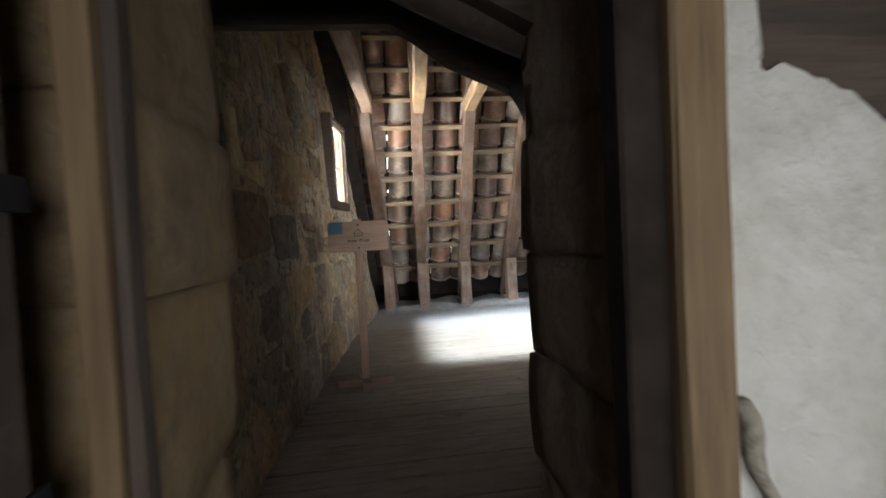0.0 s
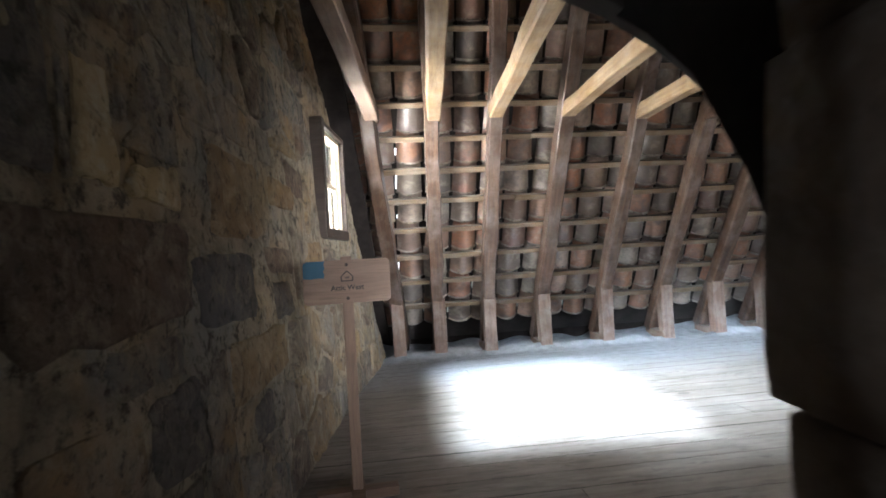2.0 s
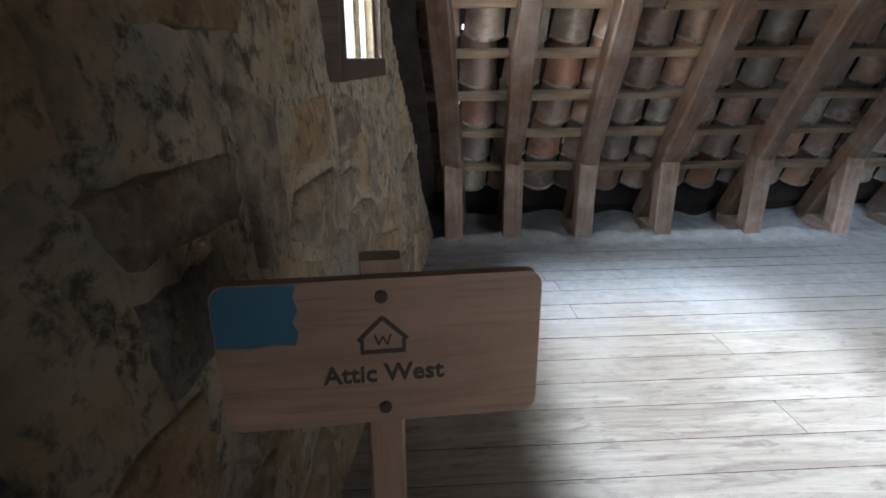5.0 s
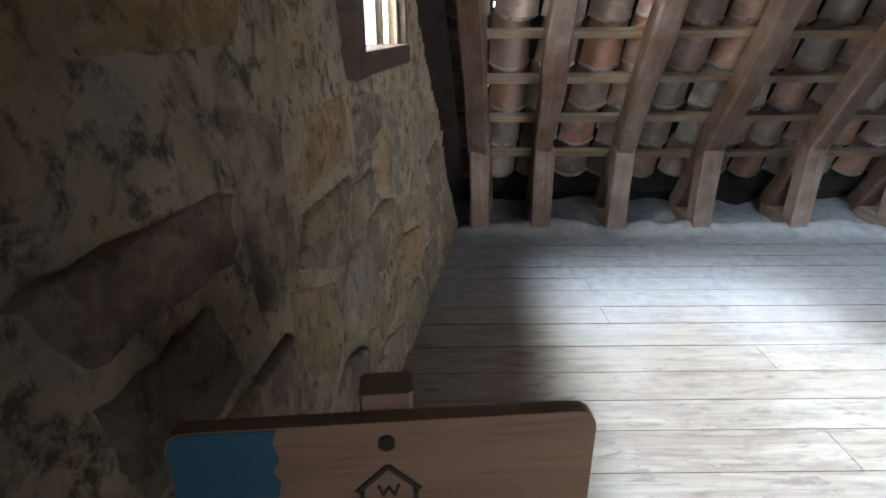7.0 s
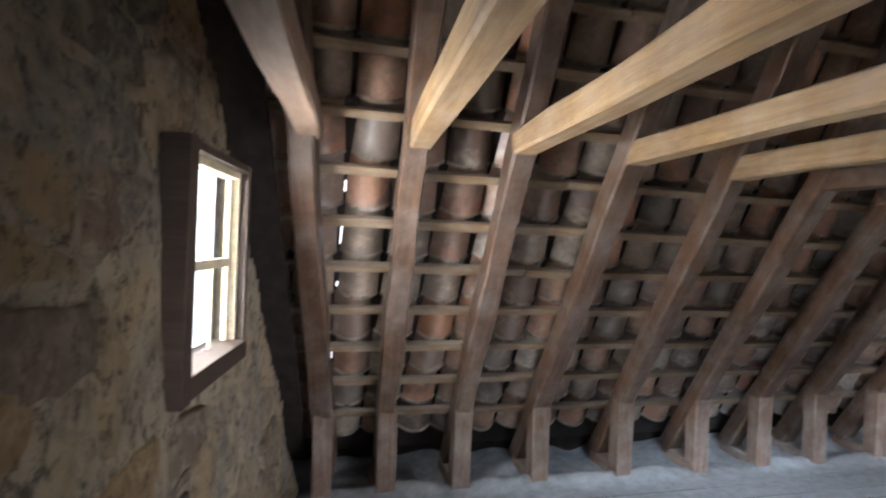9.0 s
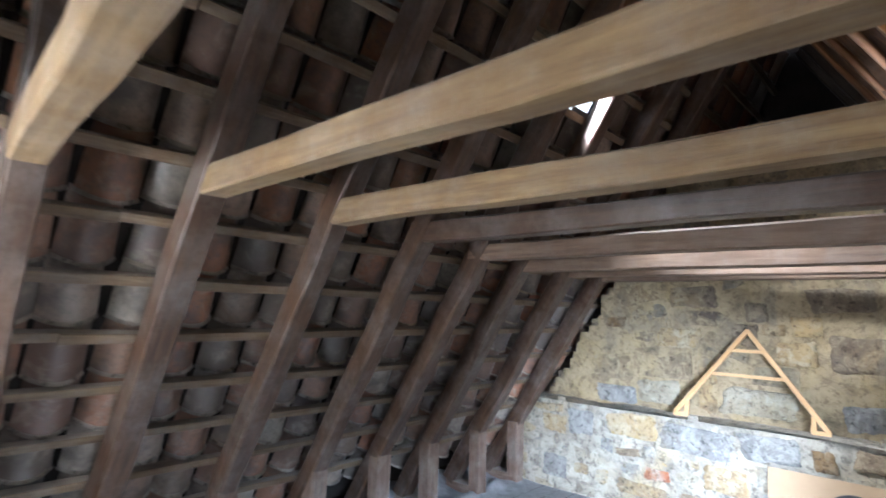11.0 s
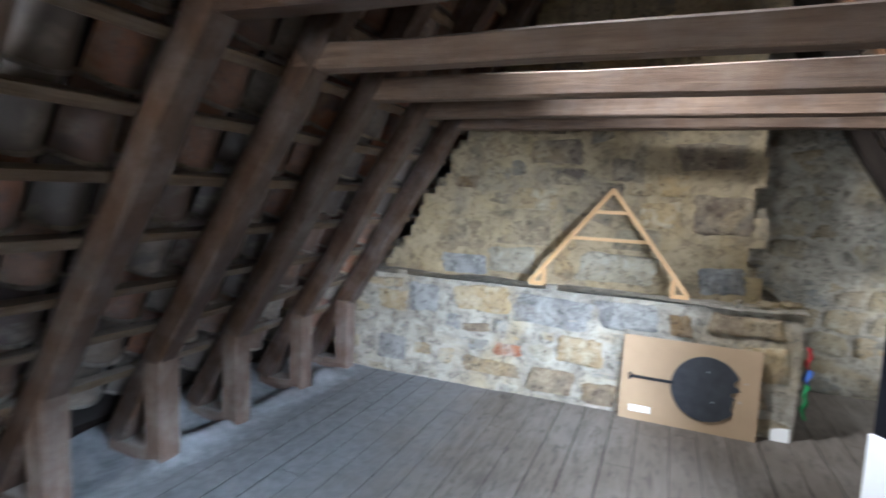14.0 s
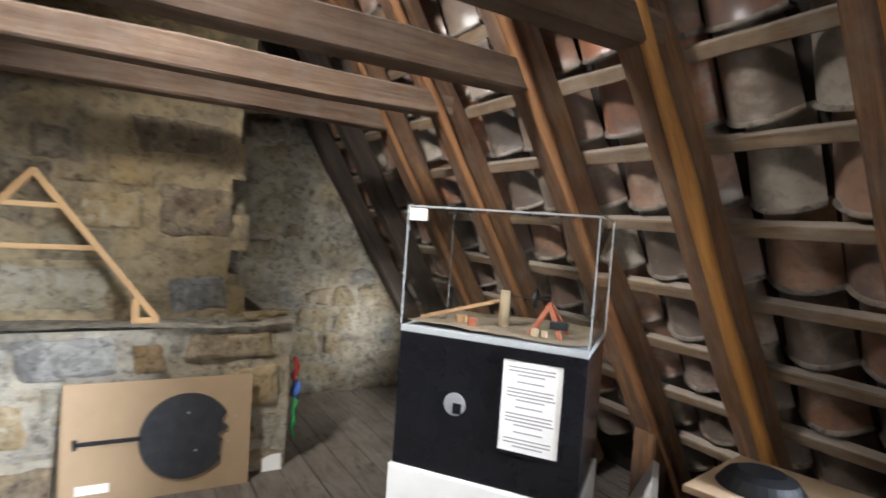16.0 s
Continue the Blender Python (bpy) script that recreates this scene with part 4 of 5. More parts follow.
while z < 3.1:
    h = rnd.uniform(0.15, 0.29)
    y = 3.9 + rnd.uniform(0, 0.2)
    while y < 7.0:
        w = rnd.choice((0.26, 0.38, 0.52, 0.7)) * rnd.uniform(0.85, 1.15)
        seeds.append((y + w / 2, z + h / 2 + rnd.uniform(-0.012, 0.012)))
        y += w
    z += h
HIGH = ((5.95, 6.36, 0.88, 1.06, M_STONE_B), (4.07, 4.56, 1.77, 1.98, M_STONE_N), (4.00, 4.42, 1.31, 1.62, M_STONE_N), (5.55, 5.93, 0.90, 1.12, M_STONE_L),
        (4.82, 5.00, 1.70, 1.86, M_STONE_N), (6.05, 6.25, 1.60, 1.70, M_STONE_O), (4.90, 5.09, 1.50, 1.67, M_STONE_N), (4.62, 5.20, 0.92, 1.14, M_STONE_L),
        (5.35, 5.75, 1.42, 1.62, M_STONE_Y), (4.46, 4.80, 1.36, 1.56, M_STONE_Y), (5.20, 5.60, 1.80, 2.00, M_STONE_N), (4.02, 4.34, 0.90, 1.10, M_STONE_B))
placed_stones(wall_east, HIGH, up_place, 0.016, 79)
rubble(wall_east, M_STONE_E, seeds, (3.9, 7.0, 0.85, 3.1), in_up, up_place, 7, gap=0.022, proud=(0.0, 0.018), stretch=1.9, avoid=HIGH, rounding=0.08)

REC_X = 7.15
wall_recess = tagged(new("wall_recess"), "rubble stone wall of the recess beside the chimney", "wall", kind="structure")


def in_rec(y, z):
    return 1.9 < y < 4.1 and z < POST_H + 0.25 + (y - SOUTH_Y) * SLOPE and z < 3.0


def rec_place(y, z, h):
    return REC_X - h, y, z


part("mortar", sheet(1.9, 4.1, 0.0, 3.0, 0.045, rec_place, in_rec, 0.03, 17), M_MORTAR_E, wall_recess, "lime mortar", smooth=True)
part("core", box(REC_X + 0.08, 7.5, 1.6, 4.2, -0.05, 3.2), M_MORTAR_E, wall_recess)
seeds = []
z = 0.0
while z < 2.9:
    h = rnd.uniform(0.14, 0.24)
    y = 1.9 + rnd.uniform(0, 0.2)
    while y < 4.1:
        w = rnd.choice((0.18, 0.28, 0.4)) * rnd.uniform(0.85, 1.15)
        seeds.append((y + w / 2, z + h / 2 + rnd.uniform(-0.04, 0.04)))
        y += w
    z += h
rubble(wall_recess, M_STONE_L, seeds, (1.9, 4.1, 0.0, 2.9), in_rec, rec_place, 9, gap=0.025, proud=(-0.006, 0.014), stretch=1.6, rounding=0.06)
# Closing walls take the near-black roof shade colour too.
gable = tagged(new("wall_gable"), "dark gable walls closing the attic", "wall", kind="structure")
part("face", box(7.5, 7.7, 1.4, 8.0, -0.1, 5.0), M_ROOF_SHADE, gable)
part("face", box(-1.35, -1.15, 1.2, 8.0, -0.1, 5.0), M_ROOF_SHADE, gable)

# ---- west window ----
WT = math.atan2(west_x(5.95) - west_x(5.15), 0.8)
win = thing("window_1", pose(west_x(5.545, 1.6) + 0.02, 5.545, 1.595, 0, 0, -math.degrees(WT)), "small sash window in dark wooden trim", "window", kind="structure")
W2, H2 = 0.40, 0.405
part("trim", box(-0.03, 0.055, -W2, -W2 + 0.075, -H2, H2, 0.005), M_FRAME, win, "dark brown wooden trim")
part("trim", box(-0.03, 0.03, W2 - 0.03, W2, -H2, H2, 0.005), M_FRAME, win)
part("trim", box(-0.03, 0.035, -W2 + 0.075, W2 - 0.03, H2 - 0.03, H2, 0.005), M_FRAME, win)
part("window_sill", box(-0.11, 0.045, -W2 + 0.075, W2 - 0.03, -H2, -H2 + 0.075, 0.008), M_FRAME, win, "black moulded sill")
I0, I1, J0, J1 = -W2 + 0.075, W2 - 0.03, -H2 + 0.075, H2 - 0.03
part("reveal", box(-0.06, -0.005, I1 - 0.025, I1 + 0.02, J0, J1), M_SASH, win, "pale yellowed lining")
part("reveal", box(-0.06, -0.005, I0 - 0.02, I0 + 0.02, J0, J1), M_SASH, win, "pale yellowed lining")
part("reveal", box(-0.06, 0.0, I0 + 0.02, I1 - 0.025, J1 - 0.03, J1 + 0.01), M_SASH, win, "pale yellowed lining")
sash = part("window_frame", add_box(add_box(box(-0.055, -0.03, I0 + 0.02, I0 + 0.05, J0, J1 - 0.03, 0.004), -0.055, -0.03, I1 - 0.055, I1 - 0.025, J0, J1 - 0.03, 0.004), -0.056, -0.026, I0 + 0.05, I1 - 0.055, -0.018, 0.018, 0.004), M_SASH, win, "yellowed sash with a meeting rail")
for a in (0.36, 0.68):
    y = I0 + (I1 - I0) * a
    part("glazing_bar", box(-0.052, -0.036, y - 0.008, y + 0.008, J0, -0.02, 0.003), M_SASH, win)
y = I0 + (I1 - I0) * 0.5
part("glazing_bar", box(-0.052, -0.036, y - 0.008, y + 0.008, 0.02, J1 - 0.03, 0.003), M_SASH, win)
for j0, j1 in ((J0, -0.02), (0.02, J1 - 0.03)):
    p = part("pane", box(-0.046, -0.042, I0 + 0.045, I1 - 0.05, j0, j1), M_PANE, win, "bright clear pane")
    p.visible_shadow = False

# daylight outside the west window
PANE_GLOW = (-0.125, -0.12, I0 - 0.03, I1 + 0.03, J0 - 0.03, J1 + 0.03)
backdrop = finish("backdrop", box(-1.28, -1.26, 3.6, 7.4, 0.5, 3.0), M_WHITE)
glow = Nodes("overcast_daylight", 1.0)
glow.b.inputs["Emission Color"].default_value = (1.0, 0.99, 0.96, 1)
glow.b.inputs["Emission Strength"].default_value = 3.0
backdrop.data.materials[0] = glow.done((0.0, 0.0, 0.0))
tagged(backdrop, "bright overcast daylight outside the window", "sky", kind="structure")
near_sky = finish("backdrop_window", box(*PANE_GLOW), backdrop.data.materials[0])
near_sky.matrix_world = win.matrix_world
tagged(near_sky, "white overcast daylight close behind the panes", "sky", kind="structure")

for name, side, low in (("backdrop_north", north, -0.4), ("backdrop_south", south, 2.1)):
    bm = bmesh.new()
    bm.faces.new([bm.verts.new((x, *side(sl, 0.9))) for x, sl in ((-2, low), (8.5, low), (8.5, 5.0), (-2, 5.0))])
    ob = finish(name, bm, backdrop.data.materials[0])
    tagged(ob, "pale overcast sky above the roof", "sky", kind="structure")

# ---- the sign ----
sign = thing("sign_stand", pose(0.075, 3.88, 0.0, 0, 0, 4), "wooden sign on a post with a cross foot", "sign")
part("pole", hewn(1.006, 0.046, 0.034, 401, 0.001, 0.003, 0.3), M_SIGN, sign, at=along((0, 0.0, 0.04), (0, 0.0, 1.06), (0, -1, 0)))
part("foot", box(-0.175, 0.175, -0.032, 0.032, 0.0, 0.042, 0.004), M_SIGN, sign)
part("foot", box(-0.03, 0.03, -0.15, -0.034, 0.0, 0.045, 0.004), M_SIGN, sign)
part("foot", box(-0.03, 0.03, 0.034, 0.15, 0.0, 0.045, 0.004), M_SIGN, sign)
bm = bmesh.new()
outline = []
BW, BH, R = 0.185, 0.093, 0.018
for cx, cz, a0 in ((BW - R, BH - R, 0), (-BW + R, BH - R, 90), (-BW + R, -BH + R, 180), (BW - R, -BH + R, 270)):
    for i in range(5):
        a = radians(a0 + i * 22.5)
        outline.append((cx + R * math.cos(a), cz + R * math.sin(a)))
front = bm.faces.new([bm.verts.new((x, -0.008, z)) for x, z in outline])
thicken(bm, (0, 0.016, 0))
board = part("board", bm, M_SIGN, sign, "brown wooden board with rounded corners", at=pose(0, -0.026, 0.938))
bm = bmesh.new()
patch = [(-0.183, 0.020), (-0.150, 0.017), (-0.118, 0.020), (-0.097, 0.018), (-0.093, 0.034), (-0.099, 0.047), (-0.092, 0.060), (-0.096, 0.078), (-0.091, 0.091), (-0.168, 0.0915), (-0.178, 0.086), (-0.183, 0.076)]
bm.faces.new([bm.verts.new((x, -0.0083, z)) for x, z in patch])
thicken(bm, (0, -0.0012, 0))
part("blue_patch", bm, M_BLUE, board, "faded blue painted square")
for z in (0.072, -0.072):
    part("screw", add_cylinder(bmesh.new(), 0.0075, 0, 0.004, 12, pose(0, -0.0075, z, 90, 0, 0)), M_SCREW, board, "dark screw head")


def bar(bm, x0, z0, x1, z1, w=0.0045):
    length = math.hypot(x1 - x0, z1 - z0)
    m = pose((x0 + x1) / 2, -0.0092, (z0 + z1) / 2, 0, -math.degrees(math.atan2(z1 - z0, x1 - x0)), 0)
    add_box(bm, -length / 2, length / 2, -0.001, 0.001, -w / 2, w / 2, 0, m)


bm = bmesh.new()
for seg in ((-0.028, 0.018, 0.0, 0.046), (0.0, 0.046, 0.028, 0.018), (-0.024, 0.018, -0.024, 0.003), (0.024, 0.018, 0.024, 0.003), (-0.026, 0.003, 0.026, 0.003)):
    bar(bm, *seg)
for seg in ((-0.009, 0.024, -0.005, 0.012), (-0.005, 0.012, 0.0, 0.022), (0.0, 0.022, 0.005, 0.012), (0.005, 0.012, 0.009, 0.024)):
    bar(bm, *seg, 0.002)
part("pictogram", bm, M_INK, board, "burnt house outline")


def lettering(text, size, mat, parent, at, depth=0.0008, name="lettering"):
    curve = bpy.data.curves.new(name, "FONT")
    curve.body, curve.size, curve.extrude, curve.align_x, curve.resolution_u = text, size, depth, "CENTER", 3
    curve.offset = 0.0007
    tmp = new(name, curve)
    data = bpy.data.meshes.new_from_object(tmp.evaluated_get(bpy.context.evaluated_depsgraph_get()))
    bpy.data.objects.remove(tmp)
    data.materials.append(mat)
    ob = new(name, data)
    ob.parent = parent
    ob.matrix_local = at
    return ob


lettering("Attic West", 0.031, M_INK, board, pose(0, -0.0088, -0.036, 90, 0, 0))["label"] = "dark burnt lettering"

# ---- model case on its plinth ----
CA = math.degrees(math.atan2(3.75 - 3.372, 4.383 - 3.88))
case_at = pose((4.383 + 3.88) / 2, (3.75 + 3.372) / 2, 0.0, 0, 0, CA + 180)
L, D = 0.632, 0.42
# local x runs along the front to the viewer's right, local y into the case
plinth = thing("plinth", case_at, "white and black display plinth with a framed text", "plinth")
part("base", box(-L / 2 - 0.008, L / 2 + 0.008, -0.014, D + 0.01, 0.0, 0.66, 0.004), M_WHITE, plinth, "white lower box")
part("upper_box", box(-L / 2, L / 2, 0.0, D, 0.661, 1.12, 0.003), M_BLACK, plinth, "black upper box")
text_sheet = part("text_sheet", box(0.057, 0.247, -0.006, -0.001, 0.795, 1.085), M_PAPER, plinth, "white sheet of printed text")
bm = bmesh.new()
for x0, x1, z0, z1 in ((0.048, 0.057, 0.786, 1.094), (0.247, 0.256, 0.786, 1.094), (0.057, 0.247, 1.085, 1.094), (0.057, 0.247, 0.786, 0.795)):
    add_box(bm, x0, x1, -0.009, -0.001, z0, z1)
part("text_frame", bm, M_BLACK, plinth, "thin black frame")
rnd = random.Random(5)
z = 1.066
for para in (3, 1, 4, 1, 4, 1, 3):
    for i in range(para):
        short = 0.03 if i == para - 1 else 0.0
        part("text_line", box(0.074 + short, 0.230 - short - rnd.uniform(0, 0.01), -0.0072, -0.0062, z - 0.005, z), M_PRINT, text_sheet)
        z -= 0.0115
    z -= 0.011
part("disc", add_cylinder(bmesh.new(), 0.038, 0, 0.004, 28, pose(-0.10, 0.0, 0.905, 90, 0, 0)), M_GREYDISC, plinth, "round grey mark")
part("disc_patch", box(-0.105, -0.075, -0.006, -0.0045, 0.875, 0.91), M_BLACK, plinth, "small black square on the mark")
part("side_panel", box(-0.012, 0.012, 0, 0.36, 0.0, 0.28, 0.003), M_WHITE, plinth, "loose white panel with a raw wooden edge", at=pose(L / 2 + 0.10, 0.02, 0.46, 0, 24, 0))

cover = thing("model_case", case_at @ Matrix.Translation((0, 0, 1.121)), "clear acrylic case over a small building model", "display case")
part("tray", box(-L / 2, L / 2, 0.0, D, 0.0, 0.022, 0.002), M_EDGE, cover, "clear tray edge")
H = 0.425
for x0, x1, y0, y1, z0, z1 in ((-L / 2, L / 2, 0.0, 0.004, 0.022, H), (-L / 2, L / 2, D - 0.004, D, 0.022, H), (-L / 2, -L / 2 + 0.004, 0.004, D - 0.004, 0.022, H), (L / 2 - 0.004, L / 2, 0.004, D - 0.004, 0.022, H), (-L / 2, L / 2, 0.0, D, H, H + 0.004)):
    p = part("panel", box(x0, x1, y0, y1, z0, z1), M_ACRYLIC, cover, "clear acrylic panel")
    p.visible_shadow = False
e = 0.0022
for x, y in ((-L / 2, 0), (L / 2, 0), (-L / 2, D), (L / 2, D)):
    part("edge", box(x - e, x + e, y - e, y + e, 0.022, H + 0.004), M_EDGE, cover, "pale glued edge")
for y in (0, D):
    part("edge", box(-L / 2 + e, L / 2 - e, y - e * 0.7, y + e * 0.7, H, H + 0.0055), M_EDGE, cover)
for x in (-L / 2, L / 2):
    part("edge", box(x - e * 0.7, x + e * 0.7, e, D - e, H, H + 0.0055), M_EDGE, cover)
part("sticker", box(-L / 2 + 0.006, -L / 2 + 0.07, -0.0012, -0.0003, H - 0.045, H - 0.004), M_PAPER, cover, "pale sticker in the corner")

model = thing("building_model", case_at @ Matrix.Translation((0, 0, 1.1435)), "small model of wooden building tools on sandy ground", "model")
part("ground", sheet(-L / 2 + 0.012, L / 2 - 0.012, 0.012, D - 0.012, 0.02, lambda u, v, h: (u, v, max(0.002, 0.010 + h)), lambda u, v: True, 0.012, 31), M_SAND, model, smooth=True)
part("pillar", add_cylinder(bmesh.new(), 0.0195, 0.0, 0.135, 12, pose(-0.003, 0.17, 0.0), 0.0175), M_MODEL_POST, model, "pale round wooden pillar", smooth=False)
bm = bmesh.new()
for dy in (0.10, 0.16):
    p, q = Vector((-0.29, dy, 0.015)), Vector((-0.02, dy, 0.10))
    add_box(bm, 0, (q - p).length, -0.004, 0.004, -0.005, 0.005, 0, along(p, q))
for k in range(7):
    f = (k + 0.6) / 7
    p = Vector((-0.29, 0.10, 0.015)).lerp(Vector((-0.02, 0.10, 0.10)), f)
    add_box(bm, -0.003, 0.003, 0, 0.06, -0.003, 0.003, 0, Matrix.Translation(p))
part("ramp", bm, M_MODEL_WOOD, model, "ladder-like wooden ramp")
bm = bmesh.new()
for p, q in (((0.10, 0.10, 0.0), (0.16, 0.14, 0.11)), ((0.21, 0.10, 0.0), (0.16, 0.14, 0.11)), ((0.10, 0.20, 0.0), (0.16, 0.16, 0.11)), ((0.22, 0.20, 0.0), (0.16, 0.16, 0.11)), ((0.16, 0.13, 0.108), (0.16, 0.17, 0.108))):
    add_box(bm, 0, (Vector(q) - Vector(p)).length, -0.006, 0.006, -0.006, 0.006, 0, along(p, q, (0, 1, 0.2)))
part("trestle", bm, M_MODEL_RED, model, "red-brown wooden trestle")
part("wheel", add_cylinder(bmesh.new(), 0.035, -0.004, 0.004, 20, pose(0.09, 0.24, 0.11, 0, 90, 0)), M_IRON, model, "dark upright wheel")
part("shaft", add_cylinder(bmesh.new(), 0.0025, -0.085, 0.085, 8, pose(0.065, 0.24, 0.11, 0, 90, 0)), M_IRON, model)
part("bucket", add_cylinder(bmesh.new(), 0.018, 0.0, 0.03, 14, pose(-0.14, 0.12, 0.01), 0.021), M_MODEL_WOOD, model, "tiny wooden tub")
part("bucket", add_cylinder(bmesh.new(), 0.014, 0.0, 0.03, 14, pose(-0.09, 0.09, 0.008), 0.016), M_MODEL_RED, model, "tiny red tub")
part("block", box(0.118, 0.142, 0.07, 0.088, 0.008, 0.034, 0.004), M_MODEL_POST, model, "tiny pale block")
part("block", box(0.15, 0.17, 0.075, 0.09, 0.008, 0.030, 0.004), M_MODEL_POST, model, "tiny pale block")
part("bar", box(0.17, 0.23, 0.10, 0.13, 0.035, 0.06, 0.003), M_IRON, model, "small black box")

# ---- cardboard with the round iron pan, leaning on the chimney breast ----
lean = math.degrees(math.atan2(0.04, 0.60))
card = thing("cardboard_panel", pose(5.775, 4.365, 0.0, 0, lean, -2), "brown cardboard with a round black pan tied to it", "panel")
part("sheet", box(0.0, 0.008, -0.435, 0.435, 0.0, 0.60, 0.002), M_CARD, card)
part("sheet_label", box(-0.002, 0.0, 0.225, 0.365, 0.06, 0.105), M_PAPER, card, "small white label")
bm = bmesh.new()
pts = []
for i in range(64):
    a = 2 * math.pi * i / 64
    r = 0.22
    deg = math.degrees(a) % 360
    if 156 < deg < 214:
        r *= 0.84 + 0.04 * math.sin(deg * 1.3)
        if 176 < deg < 190:
            r *= 0.82
        if 166 < deg < 176:
            r *= 1.10
    pts.append((0.085 + r * math.cos(a), 0.30 + r * math.sin(a)))
bm.faces.new([bm.verts.new((-0.004, y - 0.20, z)) for y, z in pts])
thicken(bm, (-0.012, 0, 0))
pan = part("pan", bm, M_PAN, card, "round black iron plate with a bitten rim")
bm = box(-0.018, -0.004, 0.09, 0.37, 0.30, 0.32, 0.003)
add_box(bm, -0.02, -0.003, 0.365, 0.382, 0.285, 0.335, 0.003)
part("pan_handle", bm, M_IRON, card, "thin black handle")
for y, z in ((-0.12, 0.42), (-0.16, 0.22), (-0.32, 0.25), (-0.35, 0.38)):
    part("wire", add_cylinder(bmesh.new(), 0.006, 0, 0.004, 8, pose(-0.016, y, z, 0, -90, 0)), M_EDGE, card, "pale wire tie")

# ---- small pine roof truss model on the ledge ----
tri = thing("truss_model", pose(5.93, 4.965, LEDGE_Z + 0.022, 0, 10, 0), "pale pine model of a roof truss leaning on the wall", "truss model")


def stick(name, p, q, w=0.034, d=0.034):
    v = Vector(q) - Vector(p)
    part(name, box(0, v.length, -d / 2, d / 2, -w / 2, w / 2, 0.002), M_PINE, tri, at=along(p, q, (1, 0, 0.01)))


HALF, TOP = 0.56, 0.76
stick("rafter", (0, HALF, 0.017), (0, -0.004, TOP), 0.036)
stick("rafter", (0.001, -HALF, 0.017), (0.001, 0.004, TOP), 0.036)
stick("collar", (-0.008, 0.27, TOP * 0.50), (-0.008, -0.27, TOP * 0.50), 0.014, 0.026)
stick("collar", (-0.008, 0.13, TOP * 0.77), (-0.008, -0.13, TOP * 0.77), 0.014, 0.026)
for s in (1, -1):
    stick("strut", (0, s * (HALF - 0.10), 0.0), (0, s * (HALF - 0.10), 0.125), 0.026)
    stick("sole", (0.002, s * (HALF + 0.01), 0.010), (0.002, s * (HALF - 0.115), 0.010), 0.02)

# ---- little things by the recess ----
cloth = thing("hanging_cloth", (5.92, 3.648, 0.0), "red, blue and green cloth strip hanging on the wall", "cloth")
for name, z0, z1, mat, w in (("red_piece", 0.50, 0.64, M_RED, 0.035), ("blue_piece", 0.40, 0.50, M_BLUECLOTH, 0.045), ("green_piece", 0.16, 0.40, M_GREEN, 0.03)):
    bm = bmesh.new()
    rows = []
    for i in range(9):
        z = z0 + (z1 - z0) * i / 8
        a, b = 0.012 * math.sin(z * 40), 0.008 * math.sin(z * 60 + 1)
        rows.append([bm.verts.new((x + a, b + 0.012 * math.sin(x * 120 + z * 20), z)) for x in (-w, -w / 2, 0, w / 2, w)])
    for r0, r1 in zip(rows, rows[1:]):
        for k in range(4):
            bm.faces.new((r0[k], r0[k + 1], r1[k + 1], r1[k]))
    thicken(bm, (0, 0.004, 0))
    part(name, bm, mat, cloth, smooth=True)
tag = thing("white_card", pose(5.86, 3.78, 0.0, 0, 12, 0), "small white card leaning at the foot of the wall", "card")
part("sheet", box(-0.003, 0.0, -0.055, 0.055, 0.0, 0.09), M_PAPER, tag)

stand = thing("low_display", (3.465, 2.99, 0.0), "brown cardboard display with a black iron pan on top", "display")
part("body", box(-0.13, 0.13, -0.13, 0.13, 0.0, 0.79, 0.006), M_DARKWOOD, stand)
top = part("top_board", box(-0.21, 0.21, -0.21, 0.21, 0.0, 0.02, 0.004), M_CARD, stand, "tilted brown cardboard top", at=pose(0.0, 0.0, 0.805, 2, 1, 11.8))
bm = bmesh.new()
add_cylinder(bm, 0.115, 0.021, 0.055, 28, None, 0.09)
add_cylinder(bm, 0.09, 0.055, 0.068, 28, None, 0.06)
part("pan", bm, M_IRON, top, "black iron pan lying upside down", at=pose(0.07, 0.03, 0))

# rubble left on the ledge
rnd = random.Random(12)
for i, (yy, r) in enumerate(((3.78, 0.05), (3.86, 0.035), (3.72, 0.04), (3.93, 0.045), (4.08, 0.04))):
    b = bmesh.new()
    bmesh.ops.create_icosphere(b, subdivisions=2, radius=r)
    for v in b.verts:
        v.co *= 1 + 0.45 * noise.noise(v.co * 22 + Vector((i * 3, 0, 0)))
        v.co.z *= 0.65
    st = finish("loose_stone", b, M_STONE_E)
    st.location = (6.0 + rnd.uniform(-0.05, 0.12), yy, LEDGE_Z + 0.015 + r * 0.5)
    tagged(st, "grey rubble stone lying on the ledge", "stone", "loose stones on the ledge")

# ---- roof covering: battens, tiles, gap-shade sheet ----
ROW0, ROW, COL0, COL = 0.137, 0.305, 0.44, 0.26


